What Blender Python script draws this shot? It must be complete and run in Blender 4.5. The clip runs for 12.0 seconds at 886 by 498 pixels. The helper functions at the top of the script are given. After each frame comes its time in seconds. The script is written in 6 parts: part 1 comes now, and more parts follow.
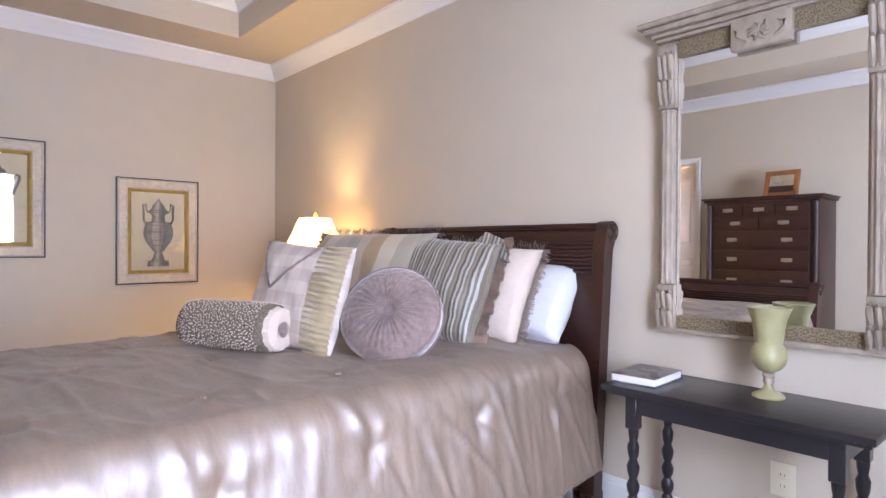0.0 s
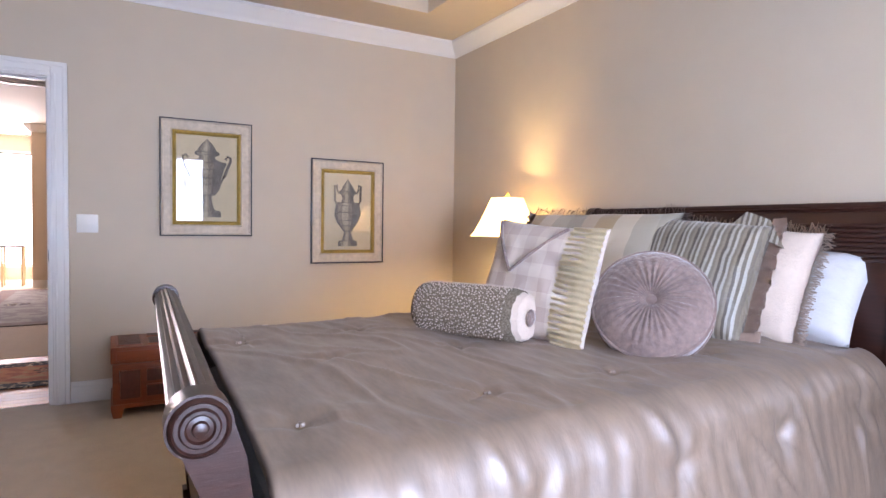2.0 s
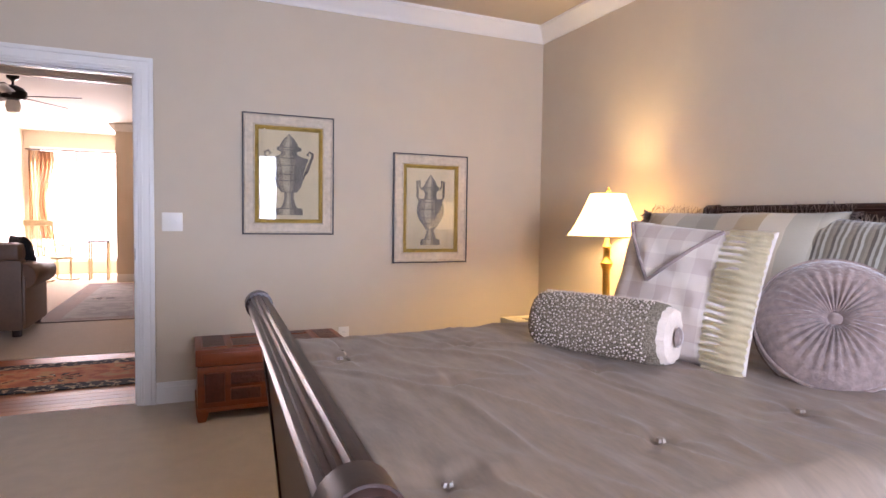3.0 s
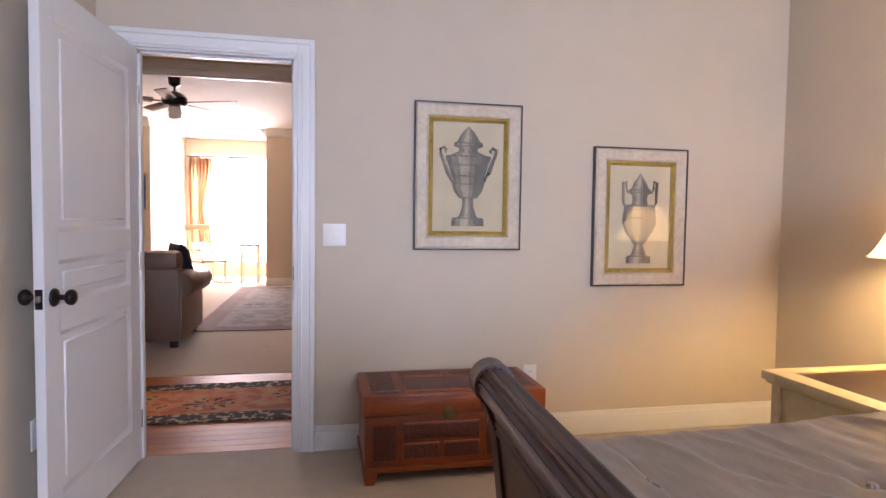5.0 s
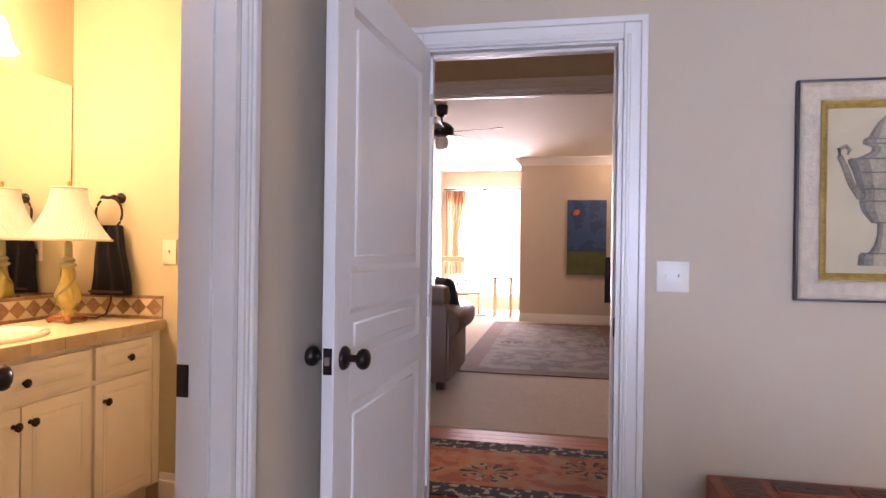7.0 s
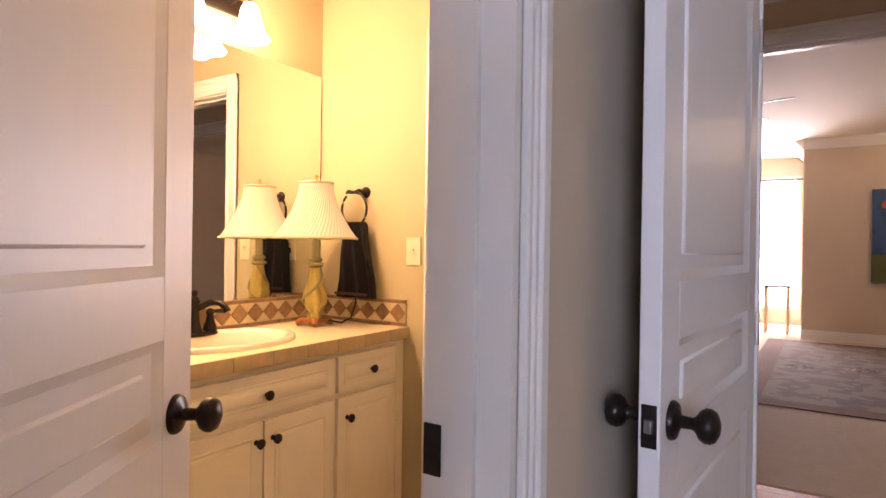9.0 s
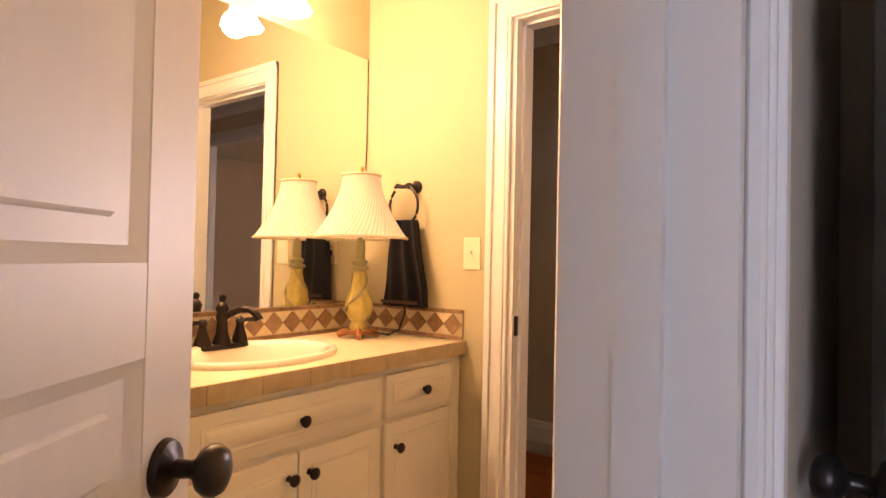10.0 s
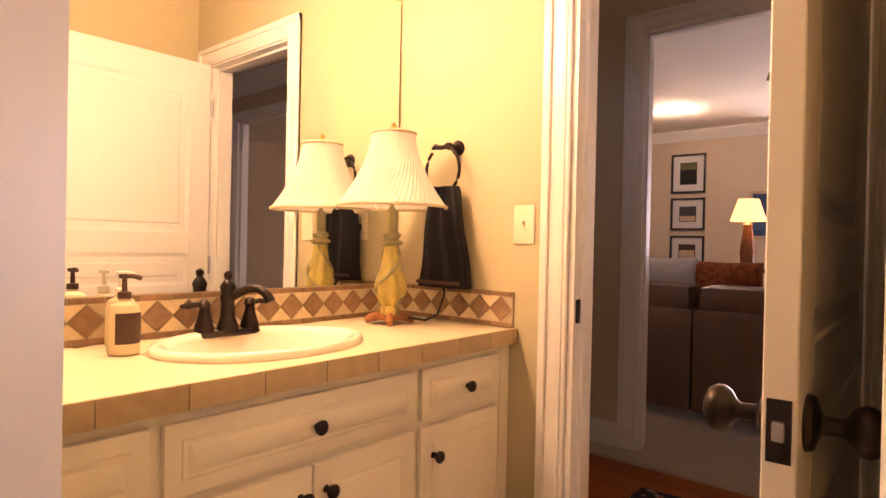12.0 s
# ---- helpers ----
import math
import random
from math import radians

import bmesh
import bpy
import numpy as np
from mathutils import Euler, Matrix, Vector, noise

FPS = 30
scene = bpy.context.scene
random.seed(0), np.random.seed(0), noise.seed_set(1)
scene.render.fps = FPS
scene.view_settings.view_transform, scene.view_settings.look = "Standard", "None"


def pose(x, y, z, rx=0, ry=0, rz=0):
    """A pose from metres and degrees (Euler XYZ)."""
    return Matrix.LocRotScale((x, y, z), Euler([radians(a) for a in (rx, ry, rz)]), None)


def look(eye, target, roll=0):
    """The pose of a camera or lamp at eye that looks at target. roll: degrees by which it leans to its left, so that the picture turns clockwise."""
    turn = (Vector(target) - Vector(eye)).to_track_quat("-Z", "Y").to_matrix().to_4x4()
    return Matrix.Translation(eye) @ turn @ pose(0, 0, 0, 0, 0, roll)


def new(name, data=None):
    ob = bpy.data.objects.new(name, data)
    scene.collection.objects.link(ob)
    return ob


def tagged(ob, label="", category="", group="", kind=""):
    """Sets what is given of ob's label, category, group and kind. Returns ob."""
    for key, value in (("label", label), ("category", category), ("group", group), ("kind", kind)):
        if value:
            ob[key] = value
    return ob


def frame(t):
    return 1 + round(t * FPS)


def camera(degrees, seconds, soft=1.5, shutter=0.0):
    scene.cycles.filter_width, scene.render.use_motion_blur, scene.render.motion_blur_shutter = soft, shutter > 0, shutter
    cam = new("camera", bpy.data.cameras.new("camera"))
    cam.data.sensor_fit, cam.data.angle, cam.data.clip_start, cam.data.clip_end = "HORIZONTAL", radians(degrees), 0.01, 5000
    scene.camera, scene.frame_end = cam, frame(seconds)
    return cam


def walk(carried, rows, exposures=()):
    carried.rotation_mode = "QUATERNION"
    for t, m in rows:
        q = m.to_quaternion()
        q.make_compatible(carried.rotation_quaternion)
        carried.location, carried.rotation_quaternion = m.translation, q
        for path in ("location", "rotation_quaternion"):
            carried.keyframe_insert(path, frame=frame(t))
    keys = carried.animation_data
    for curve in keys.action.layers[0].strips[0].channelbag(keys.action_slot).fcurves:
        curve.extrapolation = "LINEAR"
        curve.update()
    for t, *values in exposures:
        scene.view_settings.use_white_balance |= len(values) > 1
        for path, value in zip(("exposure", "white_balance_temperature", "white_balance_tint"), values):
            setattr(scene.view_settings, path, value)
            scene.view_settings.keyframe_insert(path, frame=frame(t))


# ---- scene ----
cam = camera(73.8, 12.0)
PATH = [
    (0, (0.048, -0.294, 1.163), (1.377, 1.2, 1.149), 0.3),
    (0.5, (0.023, -0.247, 1.158), (1.303, 1.289, 1.139), 0.4),
    (1, (-0.031, -0.15, 1.152), (1.17, 1.45, 1.122), 0.5),
    (1.5, (-0.116, -0.007, 1.14), (0.973, 1.669, 1.095), 0.7),
    (2, (-0.176, 0.155, 1.148), (0.802, 1.898, 1.073), 0.8),
    (2.5, (-0.221, 0.297, 1.157), (0.672, 2.084, 1.065), 0.7),
    (3, (-0.232, 0.481, 1.169), (0.565, 2.312, 1.073), 0.8),
    (5, (-0.371, 1.396, 1.223), (0.028, 3.353, 1.125), 0.8),
    (5.5, (-0.448, 1.634, 1.229), (-0.205, 3.618, 1.159), 0.8),
    (6, (-0.536, 1.832, 1.229), (-0.5, 3.831, 1.18), 0.9),
    (6.5, (-0.635, 2.023, 1.23), (-0.823, 4.014, 1.203), 0.8),
    (7, (-0.737, 2.181, 1.234), (-1.118, 4.144, 1.23), 0.8),
    (7.5, (-0.82, 2.296, 1.225), (-1.385, 4.215, 1.231), 0.8),
    (9.3, (-1.167, 2.755, 1.205), (-2.315, 4.393, 1.213), 0.9),
    (9.5, (-1.222, 2.809, 1.184), (-2.395, 4.429, 1.206), 1.0),
    (10, (-1.349, 2.904, 1.17), (-2.545, 4.506, 1.206), 1.2),
    (10.5, (-1.421, 2.98, 1.148), (-2.643, 4.562, 1.2), 1.1),
    (11, (-1.497, 3.071, 1.139), (-2.745, 4.633, 1.178), 1.1),
    (11.5, (-1.557, 3.137, 1.127), (-2.829, 4.68, 1.143), 1.2),
    (12, (-1.573, 3.164, 1.125), (-2.87, 4.686, 1.113), 1.2),
]
walk(cam, [(t, look(eye, target, roll)) for t, eye, target, roll in PATH], [(0.0, 0.50, 6700, 32), (2.0, 0.50, 6600, 31), (3.0, 0.46, 6850, 34), (5.5, 0.57, 6600, 33), (6.0, 0.58, 6500, 34), (7.5, 0.34, 6800, 38), (9.5, 0.28, 7000, 36), (11.0, 0.38, 7500, 41), (12.0, 0.42, 7100, 42)])

# ---- world, windows' light, lamps ----
world = bpy.data.worlds.new("sky")
scene.world = world
world.use_nodes = True
wn = world.node_tree.nodes
sky = wn.new("ShaderNodeTexSky")
sky.sky_type, sky.sun_disc, sky.sun_elevation, sky.sun_rotation = "NISHITA", False, radians(38), radians(160)
world.node_tree.links.new(sky.outputs[0], wn["Background"].inputs[0])
wn["Background"].inputs[1].default_value = 0.15


def area(name, m, w, h, power, color):
    d = bpy.data.lights.new(name, "AREA")
    d.shape, d.size, d.size_y, d.energy, d.color = "RECTANGLE", w, h, power, color
    ob = new(name, d)
    ob.matrix_world = m
    return ob


def bulb(name, loc, power, color, radius=0.03):
    d = bpy.data.lights.new(name, "POINT")
    d.energy, d.color, d.shadow_soft_size = power, color, radius
    ob = new(name, d)
    ob.location = loc
    return ob


DAY, WARM = (0.50, 0.73, 1.0), (1.0, 0.79, 0.35)
area("window_light", look((0.56, -1.26, 1.42), (0.60, 2.0, 1.0)), 1.2, 1.6, 190, DAY)
area("bay_light", look((-2.22, 14.15, 1.4), (-2.2, 9.0, 0.8)), 1.5, 2.2, 250, (0.95, 0.97, 1.0))
bulb("bedside_bulb", (2.12, 3.38, 1.18), 31, WARM, 0.06)
bulb("living_lamp_bulb", (-3.17, 10.0, 1.56), 5, WARM)
# The bulb at y 3.40 is added, out of sight, to light the hall door's edge.
for y in (3.40, 3.66, 3.92, 4.18):
    bulb("vanity_bulb", (-2.935, y, 2.03), 11.0, (1.0, 0.655, 0.31), 0.05)
bulb("downlight_bulb", (-4.08, 10.3, 2.70), 20, (1.0, 0.8, 0.55), 0.05)

# ---- materials ----
def mat(name, color, rough=0.5, metal=0.0, scale=20.0, vary=0.08, bump=0.0, bump_scale=None, coarse=0.0, sheen=0.0, emit=None, stretch=(1, 1, 1), spec=None):
    m = bpy.data.materials.new(name)
    m.use_nodes = True
    nt = m.node_tree
    b = nt.nodes["Principled BSDF"]
    b.inputs["Roughness"].default_value, b.inputs["Metallic"].default_value = rough, metal
    if spec is not None:
        b.inputs["Specular IOR Level"].default_value = spec
    if sheen:
        b.inputs["Sheen Weight"].default_value, b.inputs["Sheen Roughness"].default_value = sheen, 0.4
    tc = nt.nodes.new("ShaderNodeTexCoord")
    mp = nt.nodes.new("ShaderNodeMapping")
    mp.inputs["Scale"].default_value = stretch
    nt.links.new(tc.outputs["Object"], mp.inputs[0])
    n1 = nt.nodes.new("ShaderNodeTexNoise")
    n1.inputs["Scale"].default_value, n1.inputs["Detail"].default_value = scale, 5
    n2 = nt.nodes.new("ShaderNodeTexNoise")
    n2.inputs["Scale"].default_value, n2.inputs["Detail"].default_value = scale * 0.13, 3
    for n in (n1, n2):
        nt.links.new(mp.outputs[0], n.inputs["Vector"])
    mx = nt.nodes.new("ShaderNodeMath")
    mx.operation = "MULTIPLY_ADD"
    mx.inputs[1].default_value, mx.inputs[2].default_value = 0.5, 0.0
    ad = nt.nodes.new("ShaderNodeMath")
    nt.links.new(n1.outputs[0], ad.inputs[0])
    nt.links.new(n2.outputs[0], ad.inputs[1])
    nt.links.new(ad.outputs[0], mx.inputs[0])
    rp = nt.nodes.new("ShaderNodeValToRGB")
    rp.color_ramp.elements[0].position, rp.color_ramp.elements[1].position = 0.3, 0.7
    rp.color_ramp.elements[0].color = (*[c * (1 - vary) for c in color], 1)
    rp.color_ramp.elements[1].color = (*[min(1, c * (1 + vary)) for c in color], 1)
    nt.links.new(mx.outputs[0], rp.inputs[0])
    nt.links.new(rp.outputs[0], b.inputs["Base Color"])
    if bump:
        nb = nt.nodes.new("ShaderNodeTexNoise")
        nb.inputs["Scale"].default_value, nb.inputs["Detail"].default_value = bump_scale or scale * 3, 4
        nt.links.new(mp.outputs[0], nb.inputs["Vector"])
        bp = nt.nodes.new("ShaderNodeBump")
        bp.inputs["Strength"].default_value, bp.inputs["Distance"].default_value = bump, 0.01
        nt.links.new(nb.outputs[0], bp.inputs["Height"])
        nt.links.new(bp.outputs[0], b.inputs["Normal"])
    if emit:
        b.inputs["Emission Color"].default_value, b.inputs["Emission Strength"].default_value = (*emit[:3], 1), emit[3]
    return m


def bands(name, colors, axis, size, rough=0.6, bump=0.2, sheen=0.2, wobble=0.0, bump_scale=60):
    """Cloth with bands of several colours along one axis of the object."""
    m = mat(name, colors[0], rough, scale=bump_scale, bump=bump, bump_scale=bump_scale * 2, sheen=sheen)
    nt = m.node_tree
    b = nt.nodes["Principled BSDF"]
    tc = nt.nodes.new("ShaderNodeTexCoord")
    sep = nt.nodes.new("ShaderNodeSeparateXYZ")
    nt.links.new(tc.outputs["Object"], sep.inputs[0])
    ml = nt.nodes.new("ShaderNodeMath")
    ml.operation, ml.inputs[1].default_value = "MULTIPLY_ADD", 1 / size
    nt.links.new(sep.outputs[axis], ml.inputs[0])
    if wobble:
        nz = nt.nodes.new("ShaderNodeTexNoise")
        nz.inputs["Scale"].default_value = 9
        w = nt.nodes.new("ShaderNodeMath")
        w.operation, w.inputs[1].default_value = "MULTIPLY", wobble
        nt.links.new(nz.outputs[0], w.inputs[0])
        nt.links.new(w.outputs[0], ml.inputs[2])
    else:
        ml.inputs[2].default_value = 10.0
    fr = nt.nodes.new("ShaderNodeMath")
    fr.operation = "FRACT"
    nt.links.new(ml.outputs[0], fr.inputs[0])
    rp = nt.nodes.new("ShaderNodeValToRGB")
    rp.color_ramp.interpolation = "CONSTANT"
    el = rp.color_ramp.elements
    while len(el) < len(colors):
        el.new(0.5)
    for k, c in enumerate(colors):
        el[k].position, el[k].color = k / len(colors), (*c, 1)
    nt.links.new(fr.outputs[0], rp.inputs[0])
    nt.links.new(rp.outputs[0], b.inputs["Base Color"])
    return m


def plaid(name, a, c, size):
    """Woven checks: two sets of soft bands over each other."""
    m = mat(name, a, 0.7, bump=0.2, bump_scale=300, sheen=0.2)
    nt = m.node_tree
    tc = nt.nodes.new("ShaderNodeTexCoord")
    sep = nt.nodes.new("ShaderNodeSeparateXYZ")
    nt.links.new(tc.outputs["Object"], sep.inputs[0])
    outs = []
    for ax in (0, 1):
        ml = nt.nodes.new("ShaderNodeMath")
        ml.operation, ml.inputs[1].default_value, ml.inputs[2].default_value = "MULTIPLY_ADD", 1 / size, 20
        nt.links.new(sep.outputs[ax], ml.inputs[0])
        fr = nt.nodes.new("ShaderNodeMath")
        fr.operation = "FRACT"
        nt.links.new(ml.outputs[0], fr.inputs[0])
        gt = nt.nodes.new("ShaderNodeMath")
        gt.operation, gt.inputs[1].default_value = "GREATER_THAN", 0.5
        nt.links.new(fr.outputs[0], gt.inputs[0])
        outs.append(gt)
    ad = nt.nodes.new("ShaderNodeMath")
    nt.links.new(outs[0].outputs[0], ad.inputs[0])
    nt.links.new(outs[1].outputs[0], ad.inputs[1])
    hv = nt.nodes.new("ShaderNodeMath")
    hv.operation, hv.inputs[1].default_value = "MULTIPLY", 0.5
    nt.links.new(ad.outputs[0], hv.inputs[0])
    mixc = nt.nodes.new("ShaderNodeMix")
    mixc.data_type = "RGBA"
    mixc.inputs["A"].default_value, mixc.inputs["B"].default_value = (*a, 1), (*c, 1)
    nt.links.new(hv.outputs[0], mixc.inputs["Factor"])
    nt.links.new(mixc.outputs["Result"], nt.nodes["Principled BSDF"].inputs["Base Color"])
    return m


def cells(name, colors, scale, rough=0.95, stretch=(1, 1, 1), bump=0.4):
    """Patterned pile or mottled stone: cells in several colours."""
    m = mat(name, colors[0], rough, bump=bump, bump_scale=250, sheen=0.0)
    nt = m.node_tree
    tc = nt.nodes.new("ShaderNodeTexCoord")
    mp = nt.nodes.new("ShaderNodeMapping")
    mp.inputs["Scale"].default_value = stretch
    nt.links.new(tc.outputs["Object"], mp.inputs[0])
    vo = nt.nodes.new("ShaderNodeTexNoise")
    vo.inputs["Scale"].default_value, vo.inputs["Detail"].default_value = scale, 3
    nt.links.new(mp.outputs[0], vo.inputs["Vector"])
    rp = nt.nodes.new("ShaderNodeValToRGB")
    el = rp.color_ramp.elements
    while len(el) < len(colors):
        el.new(0.5)
    for k, c in enumerate(colors):
        el[k].position, el[k].color = 0.32 + 0.36 * k / max(1, len(colors) - 1), (*c, 1)
    rp.color_ramp.interpolation = "CONSTANT"
    nt.links.new(vo.outputs[0], rp.inputs[0])
    nt.links.new(rp.outputs[0], nt.nodes["Principled BSDF"].inputs["Base Color"])
    return m


def glass_front(name):
    """A clear pane over a picture: light passes, and the front shows reflections."""
    m = bpy.data.materials.new(name)
    m.use_nodes = True
    nt = m.node_tree
    nt.nodes.remove(nt.nodes["Principled BSDF"])
    tr, gl, mx = nt.nodes.new("ShaderNodeBsdfTransparent"), nt.nodes.new("ShaderNodeBsdfGlossy"), nt.nodes.new("ShaderNodeMixShader")
    gl.inputs["Roughness"].default_value = 0.02
    fr = nt.nodes.new("ShaderNodeFresnel")
    fr.inputs["IOR"].default_value = 1.5
    nt.links.new(fr.outputs[0], mx.inputs[0])
    nt.links.new(tr.outputs[0], mx.inputs[1])
    nt.links.new(gl.outputs[0], mx.inputs[2])
    nt.links.new(mx.outputs[0], nt.nodes["Material Output"].inputs[0])
    return m


def random_tint(m, amount):
    """Each piece differs a little in brightness."""
    nt = m.node_tree
    b = nt.nodes["Principled BSDF"]
    src = b.inputs["Base Color"].links[0].from_socket
    oi, hs, ml = nt.nodes.new("ShaderNodeObjectInfo"), nt.nodes.new("ShaderNodeHueSaturation"), nt.nodes.new("ShaderNodeMath")
    ml.operation, ml.inputs[1].default_value, ml.inputs[2].default_value = "MULTIPLY_ADD", amount, 1 - amount / 2
    nt.links.new(oi.outputs["Random"], ml.inputs[0])
    nt.links.new(ml.outputs[0], hs.inputs["Value"])
    nt.links.new(src, hs.inputs["Color"])
    nt.links.new(hs.outputs[0], b.inputs["Base Color"])
    return m


WALL = mat("beige_wall_paint", (0.57, 0.475, 0.365), 0.75, scale=6, vary=0.03, bump=0.06, bump_scale=180)
BATHWALL = mat("cream_wall_paint", (0.49, 0.425, 0.27), 0.7, scale=6, vary=0.03, bump=0.06, bump_scale=180)
CEIL = mat("white_ceiling_paint", (0.74, 0.70, 0.62), 0.85, scale=5, vary=0.02, bump=0.08, bump_scale=120)
TRIM = mat("white_gloss_trim", (0.76, 0.74, 0.71), 0.35, scale=8, vary=0.02, bump=0.02, bump_scale=60)
DOORW = mat("white_door_paint", (0.72, 0.70, 0.68), 0.40, scale=10, vary=0.02, bump=0.025, bump_scale=40, stretch=(5, 5, 0.5))
CARPET = mat("beige_carpet", (0.53, 0.42, 0.31), 1.0, scale=90, vary=0.12, bump=0.8, bump_scale=350, sheen=0.3)
MAHOG = mat("dark_mahogany", (0.036, 0.011, 0.007), 0.36, scale=14, vary=0.45, bump=0.05, stretch=(1, 1, 6))
MAHOGX = mat("dark_mahogany_across", (0.036, 0.011, 0.007), 0.36, scale=14, vary=0.45, bump=0.05, stretch=(6, 0.6, 6))
CAMPHOR = mat("red_brown_camphor_wood", (0.23, 0.05, 0.013), 0.35, scale=12, vary=0.4, bump=0.15, bump_scale=50, stretch=(0.7, 4, 4))
CARVED = mat("carved_dark_red_wood", (0.085, 0.018, 0.010), 0.4, scale=40, vary=0.5, bump=1.0, bump_scale=45)
EBONY = mat("black_lacquered_wood", (0.010, 0.008, 0.011), 0.3, scale=15, vary=0.3, bump=0.05)
def silk(name, color, gloss, share, rough):
    """Shot satin: dyed warp under a pale glossy weft, with slubs running across the bed."""
    m = mat(name, color, 0.55, scale=34, vary=0.34, bump=0.22, bump_scale=11, sheen=0.1, stretch=(2.6, 0.7, 1))
    nt = m.node_tree
    p = nt.nodes["Principled BSDF"]
    gl, mx = nt.nodes.new("ShaderNodeBsdfGlossy"), nt.nodes.new("ShaderNodeMixShader")
    gl.inputs["Color"].default_value, gl.inputs["Roughness"].default_value = (*gloss, 1), rough
    mx.inputs[0].default_value = share
    nt.links.new(p.inputs["Normal"].links[0].from_socket, gl.inputs["Normal"])
    nt.links.new(p.outputs[0], mx.inputs[1])
    nt.links.new(gl.outputs[0], mx.inputs[2])
    nt.links.new(mx.outputs[0], nt.nodes["Material Output"].inputs[0])
    return m


SATIN = silk("taupe_satin", (0.185, 0.118, 0.076), (0.76, 0.72, 0.71), 0.17, 0.52)
VELVET = mat("mauve_velvet", (0.20, 0.135, 0.115), 0.8, scale=55, vary=0.42, bump=0.9, bump_scale=42, sheen=0.7)
CREAMSATIN = mat("cream_gathered_satin", (0.64, 0.52, 0.32), 0.4, scale=30, vary=0.15, bump=0.3, sheen=0.3)
PEACH = mat("peach_linen", (0.60, 0.475, 0.385), 0.8, scale=60, vary=0.07, bump=0.3, bump_scale=160, sheen=0.2)
LINEN = mat("white_cotton", (0.60, 0.59, 0.60), 0.85, scale=18, vary=0.05, bump=0.7, bump_scale=14)
BEADED = cells("beaded_grey_chenille", [(0.16, 0.12, 0.08), (0.27, 0.21, 0.15), (0.44, 0.37, 0.29)], 190, bump=1.0)
FRINGE = cells("grey_mauve_fringe", [(0.28, 0.215, 0.195), (0.40, 0.325, 0.30), (0.50, 0.43, 0.40)], 90, bump=1.0)
STRIPE = bands("grey_green_crushed_stripe", [(0.22, 0.18, 0.13), (0.085, 0.065, 0.045), (0.32, 0.29, 0.24), (0.12, 0.095, 0.065), (0.38, 0.35, 0.30), (0.16, 0.13, 0.095)], 0, 0.056, 0.42, 0.5, 0.4, 0.16, 26)
BIGSTRIPE = bands("tan_and_gold_stripe", [(0.44, 0.34, 0.24), (0.36, 0.25, 0.14), (0.50, 0.41, 0.31), (0.36, 0.31, 0.24), (0.30, 0.26, 0.20)], 0, 0.46, 0.5, 0.15, 0.3)
PLAID = plaid("pale_plaid_silk", (0.60, 0.51, 0.43), (0.47, 0.365, 0.31), 0.10)
BROWNSATIN = mat("brown_satin_ruffle", (0.30, 0.20, 0.155), 0.35, scale=25, vary=0.25, bump=0.5, bump_scale=20, sheen=0.3)
SKIRT = bands("grey_green_striped_skirt", [(0.33, 0.33, 0.29), (0.17, 0.16, 0.13), (0.42, 0.40, 0.35)], 0, 0.09, 0.5, 0.3, 0.3, 0.1)
SHADE = mat("cream_lampshade", (0.80, 0.70, 0.48), 0.9, scale=40, vary=0.05, emit=(1.0, 0.80, 0.44, 1.25))
BRASS = mat("antique_brass", (0.62, 0.40, 0.12), 0.3, 1.0, scale=20, vary=0.15)
TARNISH = mat("tarnished_brass", (0.16, 0.10, 0.03), 0.5, 0.6, scale=30, vary=0.3)
BRONZE = mat("oil_rubbed_bronze", (0.028, 0.020, 0.017), 0.35, 0.7, scale=25, vary=0.3, bump=0.05)
STEEL = mat("satin_steel", (0.50, 0.48, 0.46), 0.3, 1.0, scale=20, vary=0.1)
ANTIQUE = mat("greywashed_carved_wood", (0.33, 0.255, 0.19), 0.6, scale=28, vary=0.35, bump=0.5, bump_scale=70, stretch=(1, 1, 0.4))
ANTIQUEGOLD = cells("gilt_fretwork", [(0.18, 0.125, 0.07), (0.34, 0.25, 0.14), (0.42, 0.33, 0.20)], 150, 0.45, bump=1.0)
MIRROR = mat("mirror_silver", (0.93, 0.94, 0.93), 0.0, 1.0, vary=0.0)
GREENCER = mat("green_glazed_ceramic", (0.34, 0.305, 0.15), 0.45, scale=18, vary=0.22, bump=0.2, bump_scale=30)
GOLD = mat("gilt_moulding", (0.42, 0.27, 0.06), 0.45, 0.35, scale=60, vary=0.35, bump=0.8, bump_scale=120)
SILVERLEAF = mat("silver_leaf_frame", (0.58, 0.485, 0.375), 0.5, 0.05, scale=35, vary=0.2, bump=0.5, bump_scale=90)
DARKLINE = mat("dark_frame_edge", (0.035, 0.03, 0.035), 0.4, scale=30, vary=0.2)
PAPER = mat("aged_cream_paper", (0.66, 0.52, 0.33), 0.8, scale=9, vary=0.12)
INK = mat("grey_engraving", (0.19, 0.155, 0.125), 0.8, scale=90, vary=0.6)
INKMID = mat("mid_grey_engraving", (0.30, 0.235, 0.17), 0.8, scale=90, vary=0.5)
INKLIGHT = mat("pale_engraving", (0.47, 0.375, 0.255), 0.8, scale=90, vary=0.35)
PANE = glass_front("picture_glass")
PLASTIC = mat("white_plastic", (0.74, 0.71, 0.66), 0.35, vary=0.01)
IVORY = mat("ivory_plastic", (0.74, 0.66, 0.50), 0.35, vary=0.01)
OAK = random_tint(mat("orange_oak_plank", (0.36, 0.10, 0.02), 0.5, scale=18, vary=0.25, bump=0.04, stretch=(0.6, 8, 1), spec=0.12), 0.35)
